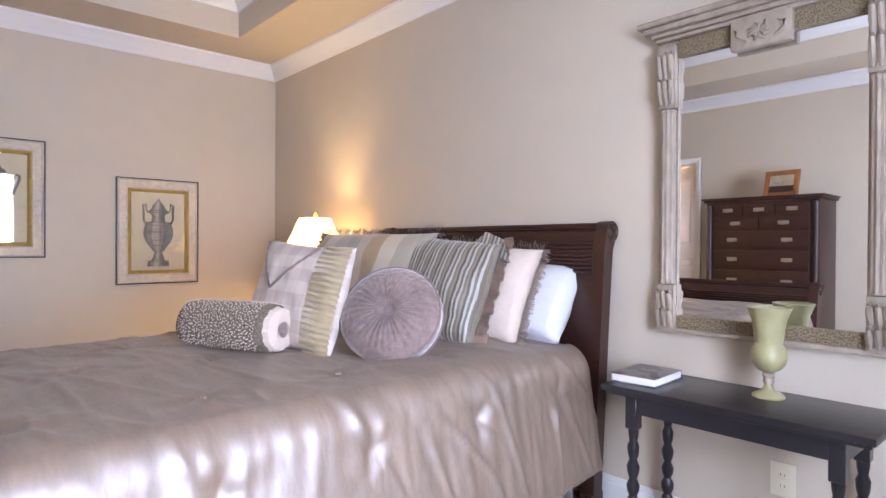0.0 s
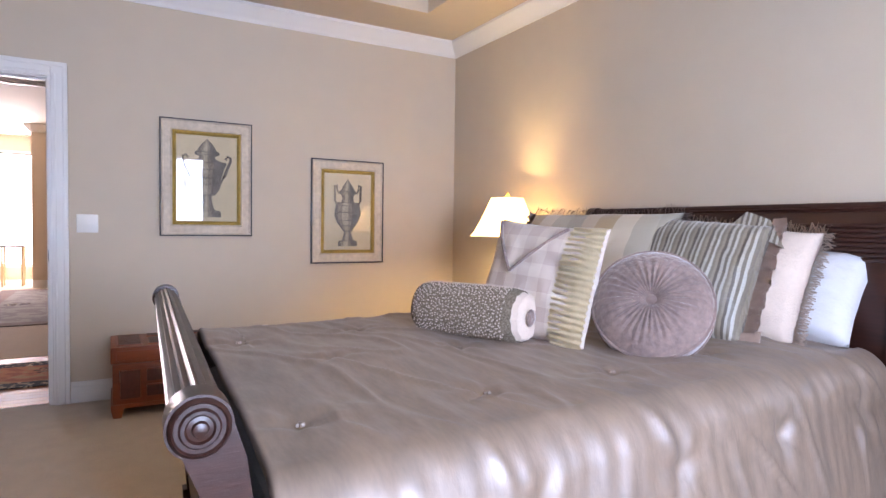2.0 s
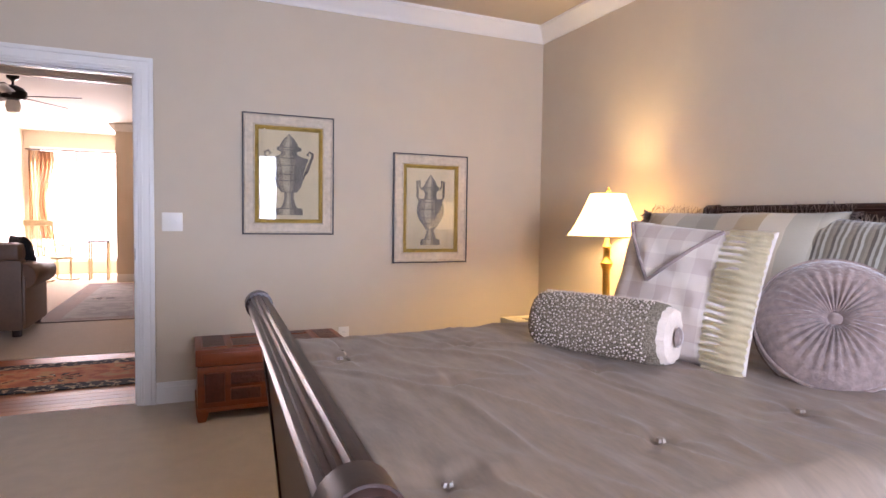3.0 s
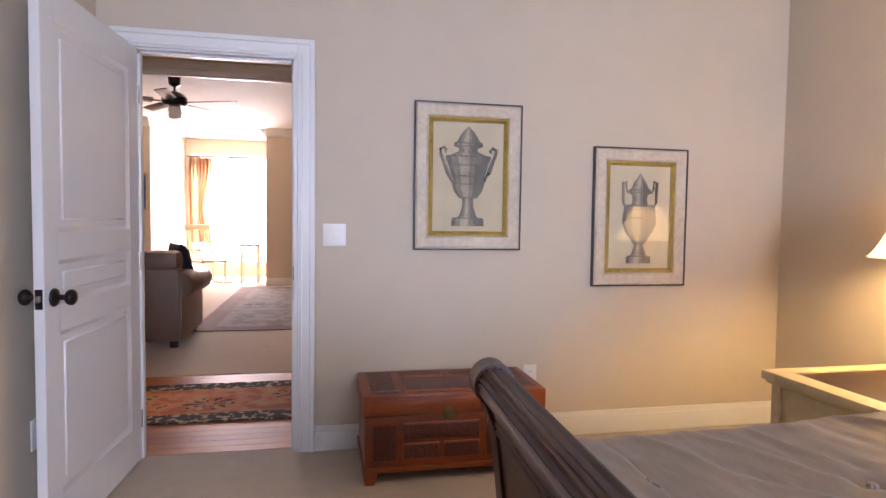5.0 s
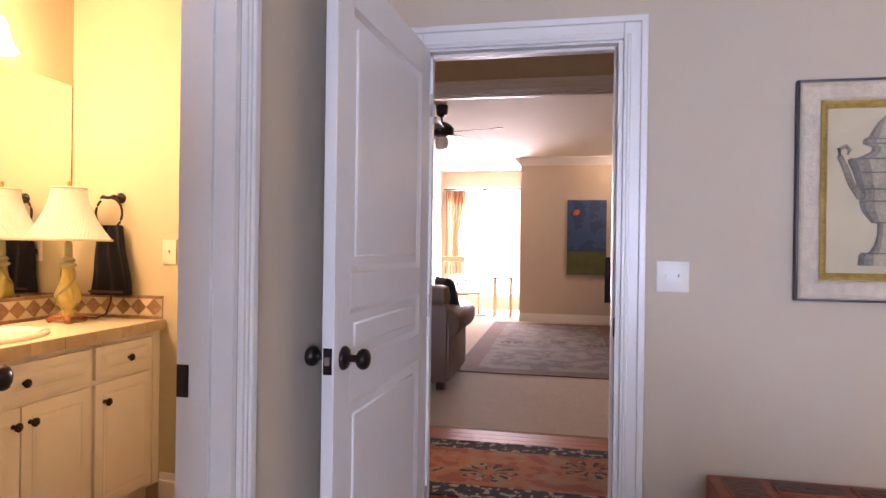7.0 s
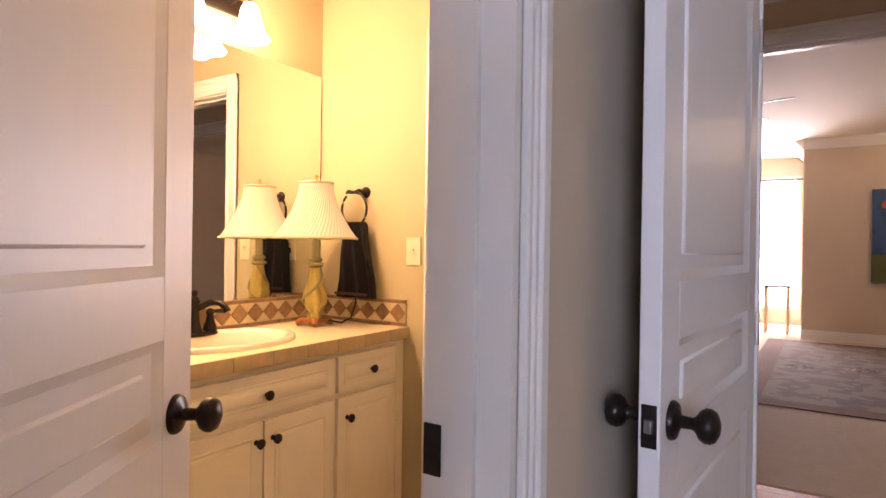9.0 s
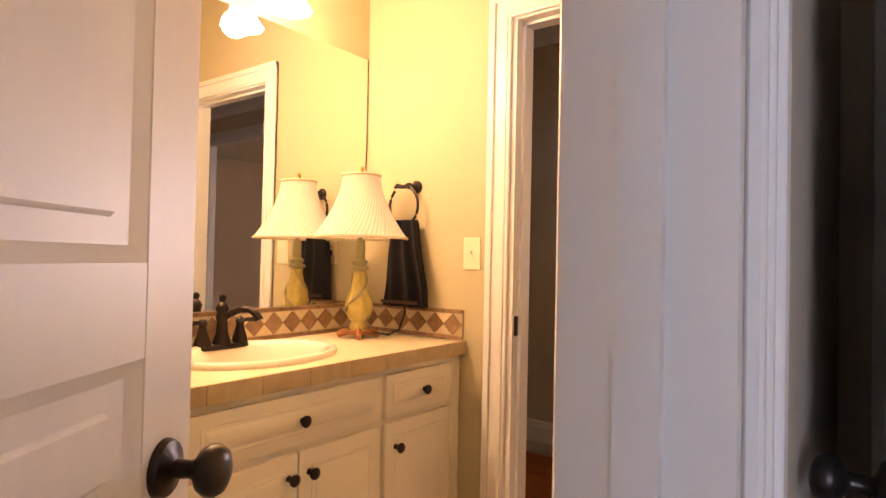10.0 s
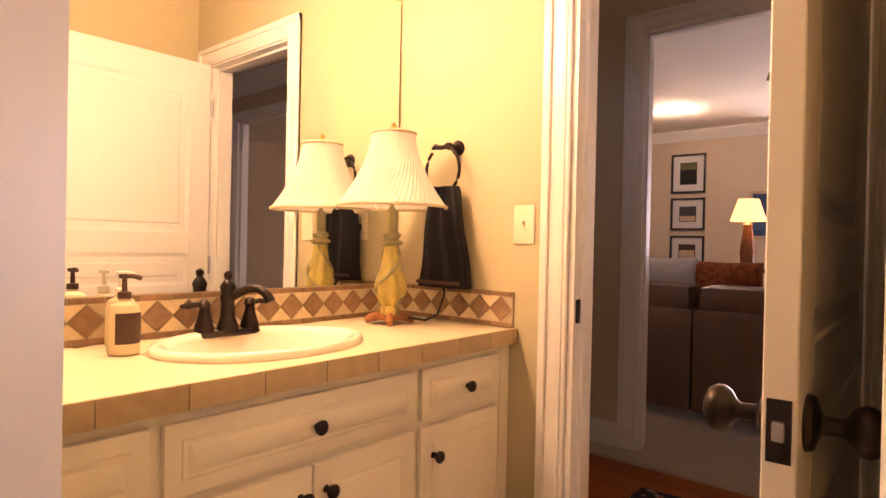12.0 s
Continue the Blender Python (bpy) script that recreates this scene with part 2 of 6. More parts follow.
RUG = cells("rust_oriental_pile", [(0.30, 0.085, 0.035), (0.40, 0.14, 0.055), (0.36, 0.19, 0.08), (0.12, 0.035, 0.022)], 9, bump=0.5)
RUGEDGE = cells("black_and_cream_border_pile", [(0.014, 0.012, 0.014), (0.030, 0.02, 0.02), (0.38, 0.28, 0.17), (0.25, 0.07, 0.03)], 22, bump=0.5)
GREYRUG = cells("grey_brown_rug_pile", [(0.17, 0.14, 0.125), (0.11, 0.085, 0.075), (0.21, 0.18, 0.165)], 5, bump=0.5)
LEATHER = mat("brown_leather", (0.15, 0.088, 0.055), 0.42, scale=40, vary=0.15, bump=0.25, bump_scale=110)
BLACKCLOTH = mat("black_cloth", (0.014, 0.012, 0.013), 0.9, scale=60, vary=0.3, bump=0.6, bump_scale=200, sheen=0.15)
NAVYTOWEL = mat("navy_black_terry", (0.008, 0.007, 0.012), 1.0, scale=90, vary=0.4, bump=0.8, bump_scale=300, sheen=0.03)
CABINET = mat("antique_white_cabinet", (0.80, 0.74, 0.60), 0.4, scale=9, vary=0.03, bump=0.03)
TRAVERT = random_tint(mat("travertine_tile", (0.72, 0.625, 0.43), 0.32, scale=14, vary=0.09, bump=0.05), 0.10)
TILEDARK = random_tint(mat("brown_emperador_tile", (0.26, 0.155, 0.085), 0.3, scale=45, vary=0.4), 0.3)
TILELIGHT = random_tint(mat("cream_marble_tile", (0.60, 0.49, 0.32), 0.3, scale=40, vary=0.15), 0.2)
TILEEDGE = random_tint(mat("tan_edge_tile", (0.50, 0.37, 0.20), 0.35, scale=30, vary=0.18, bump=0.05), 0.18)
GROUT = mat("sand_grout", (0.45, 0.36, 0.24), 0.9, vary=0.08)
PORCELAIN = mat("bone_porcelain", (0.80, 0.75, 0.62), 0.12, vary=0.01)
LAMPGREEN = mat("olive_gold_glaze", (0.50, 0.40, 0.10), 0.28, scale=30, vary=0.25, bump=0.1)
WOODORANGE = mat("carved_orange_wood", (0.33, 0.12, 0.035), 0.45, scale=30, vary=0.35, bump=0.4)
FROST = mat("frosted_glass_shade", (0.9, 0.85, 0.75), 0.4, vary=0.0, emit=(1.0, 0.83, 0.52, 16.0))
SOAP = mat("cream_soap_bottle", (0.72, 0.62, 0.42), 0.25, vary=0.02)
LABELDARK = mat("dark_brown_label", (0.07, 0.03, 0.02), 0.5, vary=0.1)
CREAMPAINT = mat("distressed_cream_paint", (0.55, 0.44, 0.26), 0.5, scale=20, vary=0.15, bump=0.1)
BOOKCOVER = cells("photographic_grey_cover", [(0.06, 0.05, 0.055), (0.22, 0.17, 0.15), (0.12, 0.10, 0.10)], 14, 0.3, bump=0.0)
PAGES = mat("book_pages", (0.78, 0.76, 0.73), 0.8, scale=200, vary=0.1, stretch=(0.1, 0.1, 8))
CURTAIN = bands("rust_and_cream_curtain", [(0.50, 0.28, 0.16), (0.58, 0.44, 0.30), (0.40, 0.20, 0.11)], 0, 0.3, 0.8, 0.2, 0.2, 0.3)
# Plain emitting sheet that stands in for the daylight beyond both windows.
OUTSIDE = mat("glowing_daylight_sheet", (0.8, 0.8, 0.8), 1.0, vary=0.0, emit=(1.0, 0.99, 0.97, 4.5))
BLUEART = cells("blue_landscape_painting", [(0.02, 0.05, 0.13), (0.03, 0.08, 0.19), (0.05, 0.10, 0.20)], 4, 0.6, bump=0.3)
GREENART = mat("olive_field_paint", (0.09, 0.10, 0.03), 0.7, scale=8, vary=0.3)
ORANGEPAINT = mat("orange_dab", (0.6, 0.12, 0.03), 0.6, vary=0.2)
RED = mat("crimson_cloth", (0.42, 0.03, 0.05), 0.8, vary=0.15, bump=0.2)
ORANGECLOTH = cells("orange_woven_cloth", [(0.42, 0.13, 0.04), (0.30, 0.08, 0.03), (0.10, 0.04, 0.03)], 30)
SHADEORANGE = mat("amber_mica_shade", (0.6, 0.33, 0.12), 0.8, scale=14, vary=0.3, emit=(1.0, 0.55, 0.2, 1.6))
VENT = mat("white_metal_vent", (0.6, 0.58, 0.54), 0.5, vary=0.02)


# ---- builders ----
def bm_new():
    return bmesh.new()


def box(bm, x0, y0, z0, x1, y1, z1, bevel=0.0, seg=2):
    r = bmesh.ops.create_cube(bm, size=1.0)
    vs = r["verts"]
    for v in vs:
        v.co = Vector((x0 + (v.co.x + 0.5) * (x1 - x0), y0 + (v.co.y + 0.5) * (y1 - y0), z0 + (v.co.z + 0.5) * (z1 - z0)))
    if bevel:
        es = list({e for v in vs for e in v.link_edges})
        bmesh.ops.bevel(bm, geom=es, offset=bevel, segments=seg, affect="EDGES", profile=0.6)
    return bm


def boxm(x0, y0, z0, x1, y1, z1, bevel=0.0):
    return box(bm_new(), x0, y0, z0, x1, y1, z1, bevel)


def lathe(profile, seg=28, bm=None, center=(0, 0, 0), flute=0, depth=0.0, m=None):
    """Turned shape: (radius, height) pairs round the z axis, bottom to top."""
    bm = bm or bm_new()
    rings = []
    for r, z in profile:
        ring = []
        for k in range(seg):
            a = 2 * math.pi * k / seg
            rr = max(r, 0.0004) * (1 + depth * math.cos(flute * a) if flute else 1)
            p = Vector((rr * math.cos(a), rr * math.sin(a), z))
            if m:
                p = m @ p
            ring.append(bm.verts.new(p + Vector(center)))
        rings.append(ring)
    for a, b in zip(rings, rings[1:]):
        for k in range(seg):
            bm.faces.new((a[k], a[(k + 1) % seg], b[(k + 1) % seg], b[k]))
    bm.faces.new(list(reversed(rings[0])))
    bm.faces.new(rings[-1])
    return bm


def prism(points, y0, y1, bm=None, axis="y"):
    """A closed outline, drawn in two axes, pushed along the third."""
    bm = bm or bm_new()

    def at(p, h):
        return {"y": (p[0], h, p[1]), "x": (h, p[0], p[1]), "z": (p[0], p[1], h)}[axis]
    a = [bm.verts.new(at(p, y0)) for p in points]
    b = [bm.verts.new(at(p, y1)) for p in points]
    n = len(points)
    bm.faces.new(a)
    bm.faces.new(list(reversed(b)))
    for k in range(n):
        bm.faces.new((a[k], b[k], b[(k + 1) % n], a[(k + 1) % n]))
    bmesh.ops.recalc_face_normals(bm, faces=bm.faces)
    return bm


def tube(points, radius, seg=10, bm=None):
    """A round bar along a line of points; radius may be one number or one a point."""
    bm = bm or bm_new()
    pts = [Vector(p) for p in points]
    rings = []
    for k, p in enumerate(pts):
        d = (pts[min(k + 1, len(pts) - 1)] - pts[max(k - 1, 0)]).normalized()
        side = d.cross(Vector((0, 0, 1)) if abs(d.z) < 0.9 else Vector((1, 0, 0))).normalized()
        up = d.cross(side)
        r = radius[k] if isinstance(radius, (list, tuple)) else radius
        rings.append([bm.verts.new(p + r * (math.cos(2 * math.pi * j / seg) * side + math.sin(2 * math.pi * j / seg) * up)) for j in range(seg)])
    for a, b in zip(rings, rings[1:]):
        for j in range(seg):
            bm.faces.new((a[j], a[(j + 1) % seg], b[(j + 1) % seg], b[j]))
    bm.faces.new(list(reversed(rings[0])))
    bm.faces.new(rings[-1])
    bmesh.ops.recalc_face_normals(bm, faces=bm.faces)
    return bm


def cushion(w, h, t, n=26, puff=0.42, pinch=0.05, crease=0.006, seed=0, back=1.0):
    """A stuffed square: face in the local x-y plane, z is its thickness."""
    bm = bm_new()

    def point(a, b, s):
        f = max(0.0, (1 - abs(a) ** 2.6) * (1 - abs(b) ** 2.6)) ** puff
        x = a * w / 2 * (1 - pinch * (1 - b * b) + 0.03 * noise.noise(Vector((seed * 5, b * 2, 1))))
        y = b * h / 2 * (1 - pinch * (1 - a * a))
        nz = noise.noise(Vector((a * 2.3 + seed * 7, b * 2.3, s))) * crease * 3.2 + noise.noise(Vector((a * 7 + seed * 3, b * 4, s + 5))) * crease * 1.6
        return Vector((x, y, s * (t / 2 * f * (back if s < 0 else 1) + nz * f)))
    sides = {}
    for s in (1, -1):
        for i in range(n + 1):
            for j in range(n + 1):
                edge = i in (0, n) or j in (0, n)
                if s < 0 and edge:
                    sides[s, i, j] = sides[1, i, j]
                else:
                    sides[s, i, j] = bm.verts.new(point(2 * i / n - 1, 2 * j / n - 1, s))
    for s in (1, -1):
        for i in range(n):
            for j in range(n):
                q = [sides[s, i, j], sides[s, i + 1, j], sides[s, i + 1, j + 1], sides[s, i, j + 1]]
                bm.faces.new(q if s > 0 else q[::-1])
    return bm


def smooth(ob, angle=40):
    for p in ob.data.polygons:
        p.use_smooth = True
    ob.data.set_sharp_from_angle(angle=radians(angle))
    return ob


def part(name, bm, material, parent=None, label="", angle=40):
    me = bpy.data.meshes.new(name)
    bm.to_mesh(me)
    bm.free()
    me.materials.append(material)
    ob = new(name, me)
    smooth(ob, angle)
    if parent:
        ob.parent = parent
    if label:
        ob["label"] = label
    return ob


def thing(name, m, label, category, group=""):
    ob = new(name)
    ob.empty_display_size = 0.1
    ob.matrix_world = m
    return tagged(ob, label, category, group)


def built(name, bm, material, label, kind="structure", category=""):
    return tagged(part(name, bm, material), label, category or name.split("_")[0], kind=kind)


def ring_frame(x0, z0, x1, z1, w, y0, y1, bevel=0.0):
    """A rectangular frame in the x-z plane, of bar width w."""
    bm = bm_new()
    box(bm, x0, y0, z0, x0 + w, y1, z1, bevel)
    box(bm, x1 - w, y0, z0, x1, y1, z1, bevel)
    box(bm, x0 + w, y0, z0, x1 - w, y1, z0 + w, bevel)
    box(bm, x0 + w, y0, z1 - w, x1 - w, y1, z1, bevel)
    return bm


def pierced(along, a0, a1, b0, b1, z0, z1, holes):
    """A wall along 'x' or 'y' from a0 to a1, b0 to b1 thick, with openings (start, end, bottom, top)."""
    bm = bm_new()

    def put(u0, u1, v0, v1):
        if u1 - u0 > 0.001 and v1 - v0 > 0.001:
            if along == "x":
                box(bm, u0, b0, v0, u1, b1, v1)
            else:
                box(bm, b0, u0, v0, b1, u1, v1)
    at = a0
    for h0, h1, hb, ht in sorted(holes):
        put(at, h0, z0, z1)
        put(h0, h1, z0, hb)
        put(h0, h1, ht, z1)
        at = h1
    put(at, a1, z0, z1)
    return bm


CROWN = [(0, 0), (0.012, 0), (0.018, 0.018), (0.03, 0.03), (0.05, 0.05), (0.075, 0.085), (0.09, 0.095), (0.09, 0.115), (0, 0.115)]


def crown_run(bm, p0, p1, inward, z, scale=1.0):
    """A crown moulding from p0 to p1 under a ceiling; inward is the unit way off the wall."""
    ends = []
    for p in (p0, p1):
        ends.append([bm.verts.new((p[0] + inward[0] * a * scale, p[1] + inward[1] * a * scale, z - 0.115 * scale + b * scale)) for a, b in CROWN])
    n = len(CROWN)
    bm.faces.new(ends[0])
    bm.faces.new(ends[1][::-1])
    for k in range(n):
        bm.faces.new((ends[0][k], ends[1][k], ends[1][(k + 1) % n], ends[0][(k + 1) % n]))


def crown_loop(name, x0, y0, x1, y1, z, material, label, scale=1.0):
    bm = bm_new()
    crown_run(bm, (x0, y0), (x1, y0), (0, 1), z, scale)
    crown_run(bm, (x0, y1), (x1, y1), (0, -1), z, scale)
    crown_run(bm, (x0, y0), (x0, y1), (1, 0), z, scale)
    crown_run(bm, (x1, y0), (x1, y1), (-1, 0), z, scale)
    bmesh.ops.recalc_face_normals(bm, faces=bm.faces)
    return built(name, bm, material, label, category="trim")


def base_run(bm, x0, y0, x1, y1, nx, ny, h=0.135):
    """Skirting along a wall with a stepped top."""
    for d, t in ((0.016, h - 0.03), (0.010, h)):
        box(bm, min(x0, x1, x0 + nx * d, x1 + nx * d), min(y0, y1, y0 + ny * d, y1 + ny * d), 0.002, max(x0, x1, x0 + nx * d, x1 + nx * d), max(y0, y1, y0 + ny * d, y1 + ny * d), t)


def casing(name, along, a0, a1, face, out, top, label, w=0.088, base=0.0):
    """Door trim on one side of a wall: two legs and a head with a thicker outer band."""
    bm = bm_new()

    def put(u0, u1, v0, v1, d):
        lo, hi = sorted((face, face + out * d))
        if along == "x":
            box(bm, u0, lo, v0, u1, hi, v1, 0.003, 1)
        else:
            box(bm, lo, u0, v0, hi, u1, v1, 0.003, 1)
    for s, u in ((-1, a0), (1, a1)):
        u0, u1 = sorted((u, u + s * w))
        put(u0, u1, base, top + w, 0.014)
        e0, e1 = sorted((u + s * (w - 0.026), u + s * w))
        put(e0, e1, base, top + w, 0.024)
        m0, m1 = sorted((u + s * 0.012, u + s * 0.026))
        put(m0, m1, base, top + 0.02, 0.018)
    put(a0, a1, top, top + w, 0.0142)
    put(a0 - w, a1 + w, top + w - 0.026, top + w, 0.0242)
    put(a0, a1, top + 0.012, top + 0.026, 0.0182)
    return built(name, bm, TRIM, label, category="trim")


def jamb(name, along, a0, a1, b0, b1, top, label):
    """The lining of a doorway, with a stop."""
    bm = bm_new()
    t = 0.018
    c = (b0 + b1) / 2

    def put(u0, u1, v0, v1, d0, d1):
        if along == "x":
            box(bm, u0, d0, v0, u1, d1, v1)
        else:
            box(bm, d0, u0, v0, d1, u1, v1)
    put(a0, a0 + t, 0, top, b0, b1)
    put(a1 - t, a1, 0, top, b0, b1)
    put(a0 + t, a1 - t, top - t, top, b0, b1)
    put(a0 + t, a0 + t + 0.011, 0, top - t, c - 0.018, c + 0.018)
    put(a1 - t - 0.011, a1 - t, 0, top - t, c - 0.018, c + 0.018)
    put(a0 + t, a1 - t, top - t - 0.011, top - t, c - 0.018, c + 0.018)
    return built(name, bm, TRIM, label, category="trim")


KNOB = [(0.033, 0.0), (0.033, 0.004), (0.030, 0.009), (0.020, 0.012), (0.011, 0.016), (0.010, 0.034), (0.014, 0.040), (0.024, 0.046), (0.0285, 0.054), (0.0285, 0.062), (0.024, 0.070), (0.013, 0.075), (0.002, 0.077)]


def door_leaf(name, m, w, h, label, flip=1, hinges=True):
    """A three-panel door: hinge edge at the origin, leaf along +x, thickness in y, floor at z 0."""
    d = thing(name, m, label, "door")
    t, s = 0.035, 0.105
    rails = [(0.0, 0.20), (0.80, 0.90), (1.06, 1.16), (h - 0.125, h)]
    bm = bm_new()
    box(bm, 0, -t / 2, 0.012, s, t / 2, h, 0.002, 1)
    box(bm, w - s, -t / 2, 0.012, w, t / 2, h, 0.002, 1)
    for a, b in rails:
        box(bm, s, -t / 2, max(a, 0.012), w - s, t / 2, b)
    part("frame", bm, DOORW, d)
    for (_, z0), (z1, _) in zip(rails, rails[1:]):
        bm = bm_new()
        box(bm, s, -0.007, z0, w - s, 0.007, z1)
        for sg in (-1, 1):
            # sloped moulding round the field, then a raised field
            q = [(s, z0), (w - s, z0), (w - s, z1), (s, z1)]
            r = [(s + 0.018, z0 + 0.018), (w - s - 0.018, z0 + 0.018), (w - s - 0.018, z1 - 0.018), (s + 0.018, z1 - 0.018)]
            A = [bm.verts.new((p[0], sg * (t / 2 - 0.001), p[1])) for p in q]
            B = [bm.verts.new((p[0], sg * 0.0072, p[1])) for p in r]
            for k in range(4):
                bm.faces.new((A[k], A[(k + 1) % 4], B[(k + 1) % 4], B[k]))
            box(bm, s + 0.045, min(0, sg * 0.0125), z0 + 0.045, w - s - 0.045, max(0, sg * 0.0125), z1 - 0.045, 0.005, 1)
        bmesh.ops.recalc_face_normals(bm, faces=bm.faces)
        part("panel", bm, DOORW, d)
    for sg in (-1, 1):
        kb = lathe(KNOB, 24, m=pose(w - 0.062, sg * t / 2, 0.93, -90 * sg))
        bmesh.ops.recalc_face_normals(kb, faces=kb.faces)
        part("door_knob", kb, BRONZE, d, "oil-rubbed bronze egg-shaped door knob")
    lt = part("latch_plate", boxm(w - 0.0005, -0.0125, 0.895, w + 0.0022, 0.0125, 0.965, 0.001), BRONZE, d, "bronze latch plate on the door edge")
    part("latch_bolt", boxm(w, -0.006, 0.92, w + 0.011, 0.007, 0.942, 0.003), STEEL, lt)
    for z in (0.22, 1.0, h - 0.22):
        part("hinge", lathe([(0.007, z - 0.045), (0.007, z + 0.045)], 10, center=(-0.004, flip * (t / 2 + 0.004), 0)), STEEL, d)
    return d


def plate(name, m, w, h, material, label, toggles=0, sockets=0):
    """A wall plate in the local x-z plane, proud towards -y."""
    p = thing(name, m, label, "wall plate")
    part("cover", boxm(-w / 2, -0.006, -h / 2, w / 2, 0.0, h / 2, 0.003), material, p)
    for k in range(toggles):
        x = (k - (toggles - 1) / 2) * 0.046
        bm = boxm(x - 0.005, -0.008, -0.012, x + 0.005, -0.005, 0.012)
        box(bm, x - 0.004, -0.017, -0.001, x + 0.004, -0.005, 0.009, 0.001, 1)
        part("toggle", bm, material, p)
    for k in range(sockets):
        z = (k - (sockets - 1) / 2) * 0.039
        part("socket", lathe([(0.0165, 0), (0.0165, 0.0025), (0.014, 0.003)], 18, m=pose(0, -0.0055, z, 90)), material, p)
        part("slot", box(boxm(-0.0075, -0.0089, z - 0.004, -0.0055, -0.0075, z + 0.005), 0.0055, -0.0089, z - 0.004, 0.0075, -0.0075, z + 0.005), DARKLINE, p)
    return p


# ---- the setting ----
EAST, NORTH, WEST, SOUTH = 2.37, 4.52, -1.43, -1.1
BW, BN = -3.118, 4.715          # the bathroom's mirror wall and north wall
TOP, TRAY = 2.685, 3.0
WB = WEST - 0.135              # the bathroom side of the dividing wall
LC, LN, PN, BAY = 2.80, 12.4, 11.7, 14.2   # living room: ceiling, north wall, picture wall, bay
built("floor", boxm(WEST - 0.06, SOUTH - 0.1, -0.08, EAST + 0.1, NORTH + 0.06, 0.0), CARPET, "beige cut-pile bedroom carpet", category="floor")
built("wall_north", pierced("x", WB, EAST, NORTH, NORTH + 0.12, 0, TRAY + 0.1, [(-1.28, -0.50, 0, 2.045)]), WALL, "beige painted bedroom wall with a doorway", category="wall")
built("wall_east", pierced("y", SOUTH - 0.12, NORTH + 0.12, EAST, EAST + 0.12, 0, TRAY + 0.1, []), WALL, "beige painted wall behind the bed", category="wall")
built("wall_west", pierced("y", SOUTH - 0.12, NORTH, WB, WEST, 0, TRAY + 0.1, [(2.56, 3.375, 0, 2.045)]), WALL, "beige painted wall with the bathroom doorway", category="wall")
built("wall_south", pierced("x", WB, EAST + 0.12, SOUTH - 0.12, SOUTH, 0, TRAY + 0.1, [(0.0, 1.12, 0.60, 2.18)]), WALL, "beige painted bedroom wall with a window", category="wall")
bm = bm_new()
X0, X1, Y0, Y1 = -0.82, 1.82, -0.55, 3.98
for q in ((WEST, SOUTH, X0, NORTH), (X1, SOUTH, EAST, NORTH), (X0, SOUTH, X1, Y0), (X0, Y1, X1, NORTH)):
    box(bm, q[0], q[1], TOP, q[2], q[3], TOP + 0.05)
for q in ((X0 - 0.04, Y0 - 0.04, X0, Y1 + 0.04), (X1, Y0 - 0.04, X1 + 0.04, Y1 + 0.04), (X0, Y0 - 0.04, X1, Y0), (X0, Y1, X1, Y1 + 0.04)):
    box(bm, q[0], q[1], TOP + 0.0505, q[2], q[3], TRAY)
built("ceiling_soffit", bm, WALL, "beige painted tray ceiling border", category="ceiling")
built("ceiling", boxm(WEST, SOUTH, TRAY, EAST, NORTH, TRAY + 0.08), CEIL, "white painted raised tray ceiling", category="ceiling")
crown_loop("trim_crown", WEST, SOUTH, EAST, NORTH, TOP, TRIM, "white crown moulding round the bedroom")
crown_loop("trim_tray", X0, Y0, X1, Y1, TRAY, TRIM, "white crown moulding inside the tray ceiling", 1.15)
bm = bm_new()
base_run(bm, -0.41, NORTH, EAST, NORTH, 0, -1)
base_run(bm, EAST, SOUTH, EAST, NORTH - 0.016, -1, 0)
base_run(bm, WEST, SOUTH, WEST, 2.509, 1, 0)
base_run(bm, WEST, 3.426, WEST, NORTH, 1, 0)
base_run(bm, WEST, SOUTH, EAST, SOUTH, 0, 1)
built("baseboard", bm, TRIM, "white painted skirting board", category="trim")
casing("trim_bedroom_door", "x", -1.28, -0.50, NORTH, -1, 2.035, "white moulded door casing in the bedroom")
casing("trim_hall_side", "x", -1.28, -0.50, NORTH + 0.12, 1, 2.035, "white moulded door casing in the hall")
jamb("trim_bedroom_jamb", "x", -1.28, -0.50, NORTH, NORTH + 0.12, 2.045, "white door lining")
casing("trim_bath_door", "y", 2.56, 3.375, WEST, 1, 2.035, "white moulded casing of the bathroom doorway", 0.05)
casing("trim_bath_inside", "y", 2.56, 3.375, WB, -1, 2.035, "white moulded casing inside the bathroom", 0.07)
jamb("trim_bath_jamb", "y", 2.56, 3.375, WB, WEST, 2.045, "white bathroom door lining")
part("strike_plate", boxm(WB + 0.002, 3.3535, 0.895, WB + 0.030, 3.3568, 0.967, 0.001), BRONZE, bpy.data.objects["trim_bath_jamb"], "bronze strike plate")
part("strike_plate", boxm(-0.5215, NORTH + 0.012, 0.90, -0.518, NORTH + 0.038, 0.972, 0.001), BRONZE, bpy.data.objects["trim_bedroom_jamb"], "bronze strike plate")
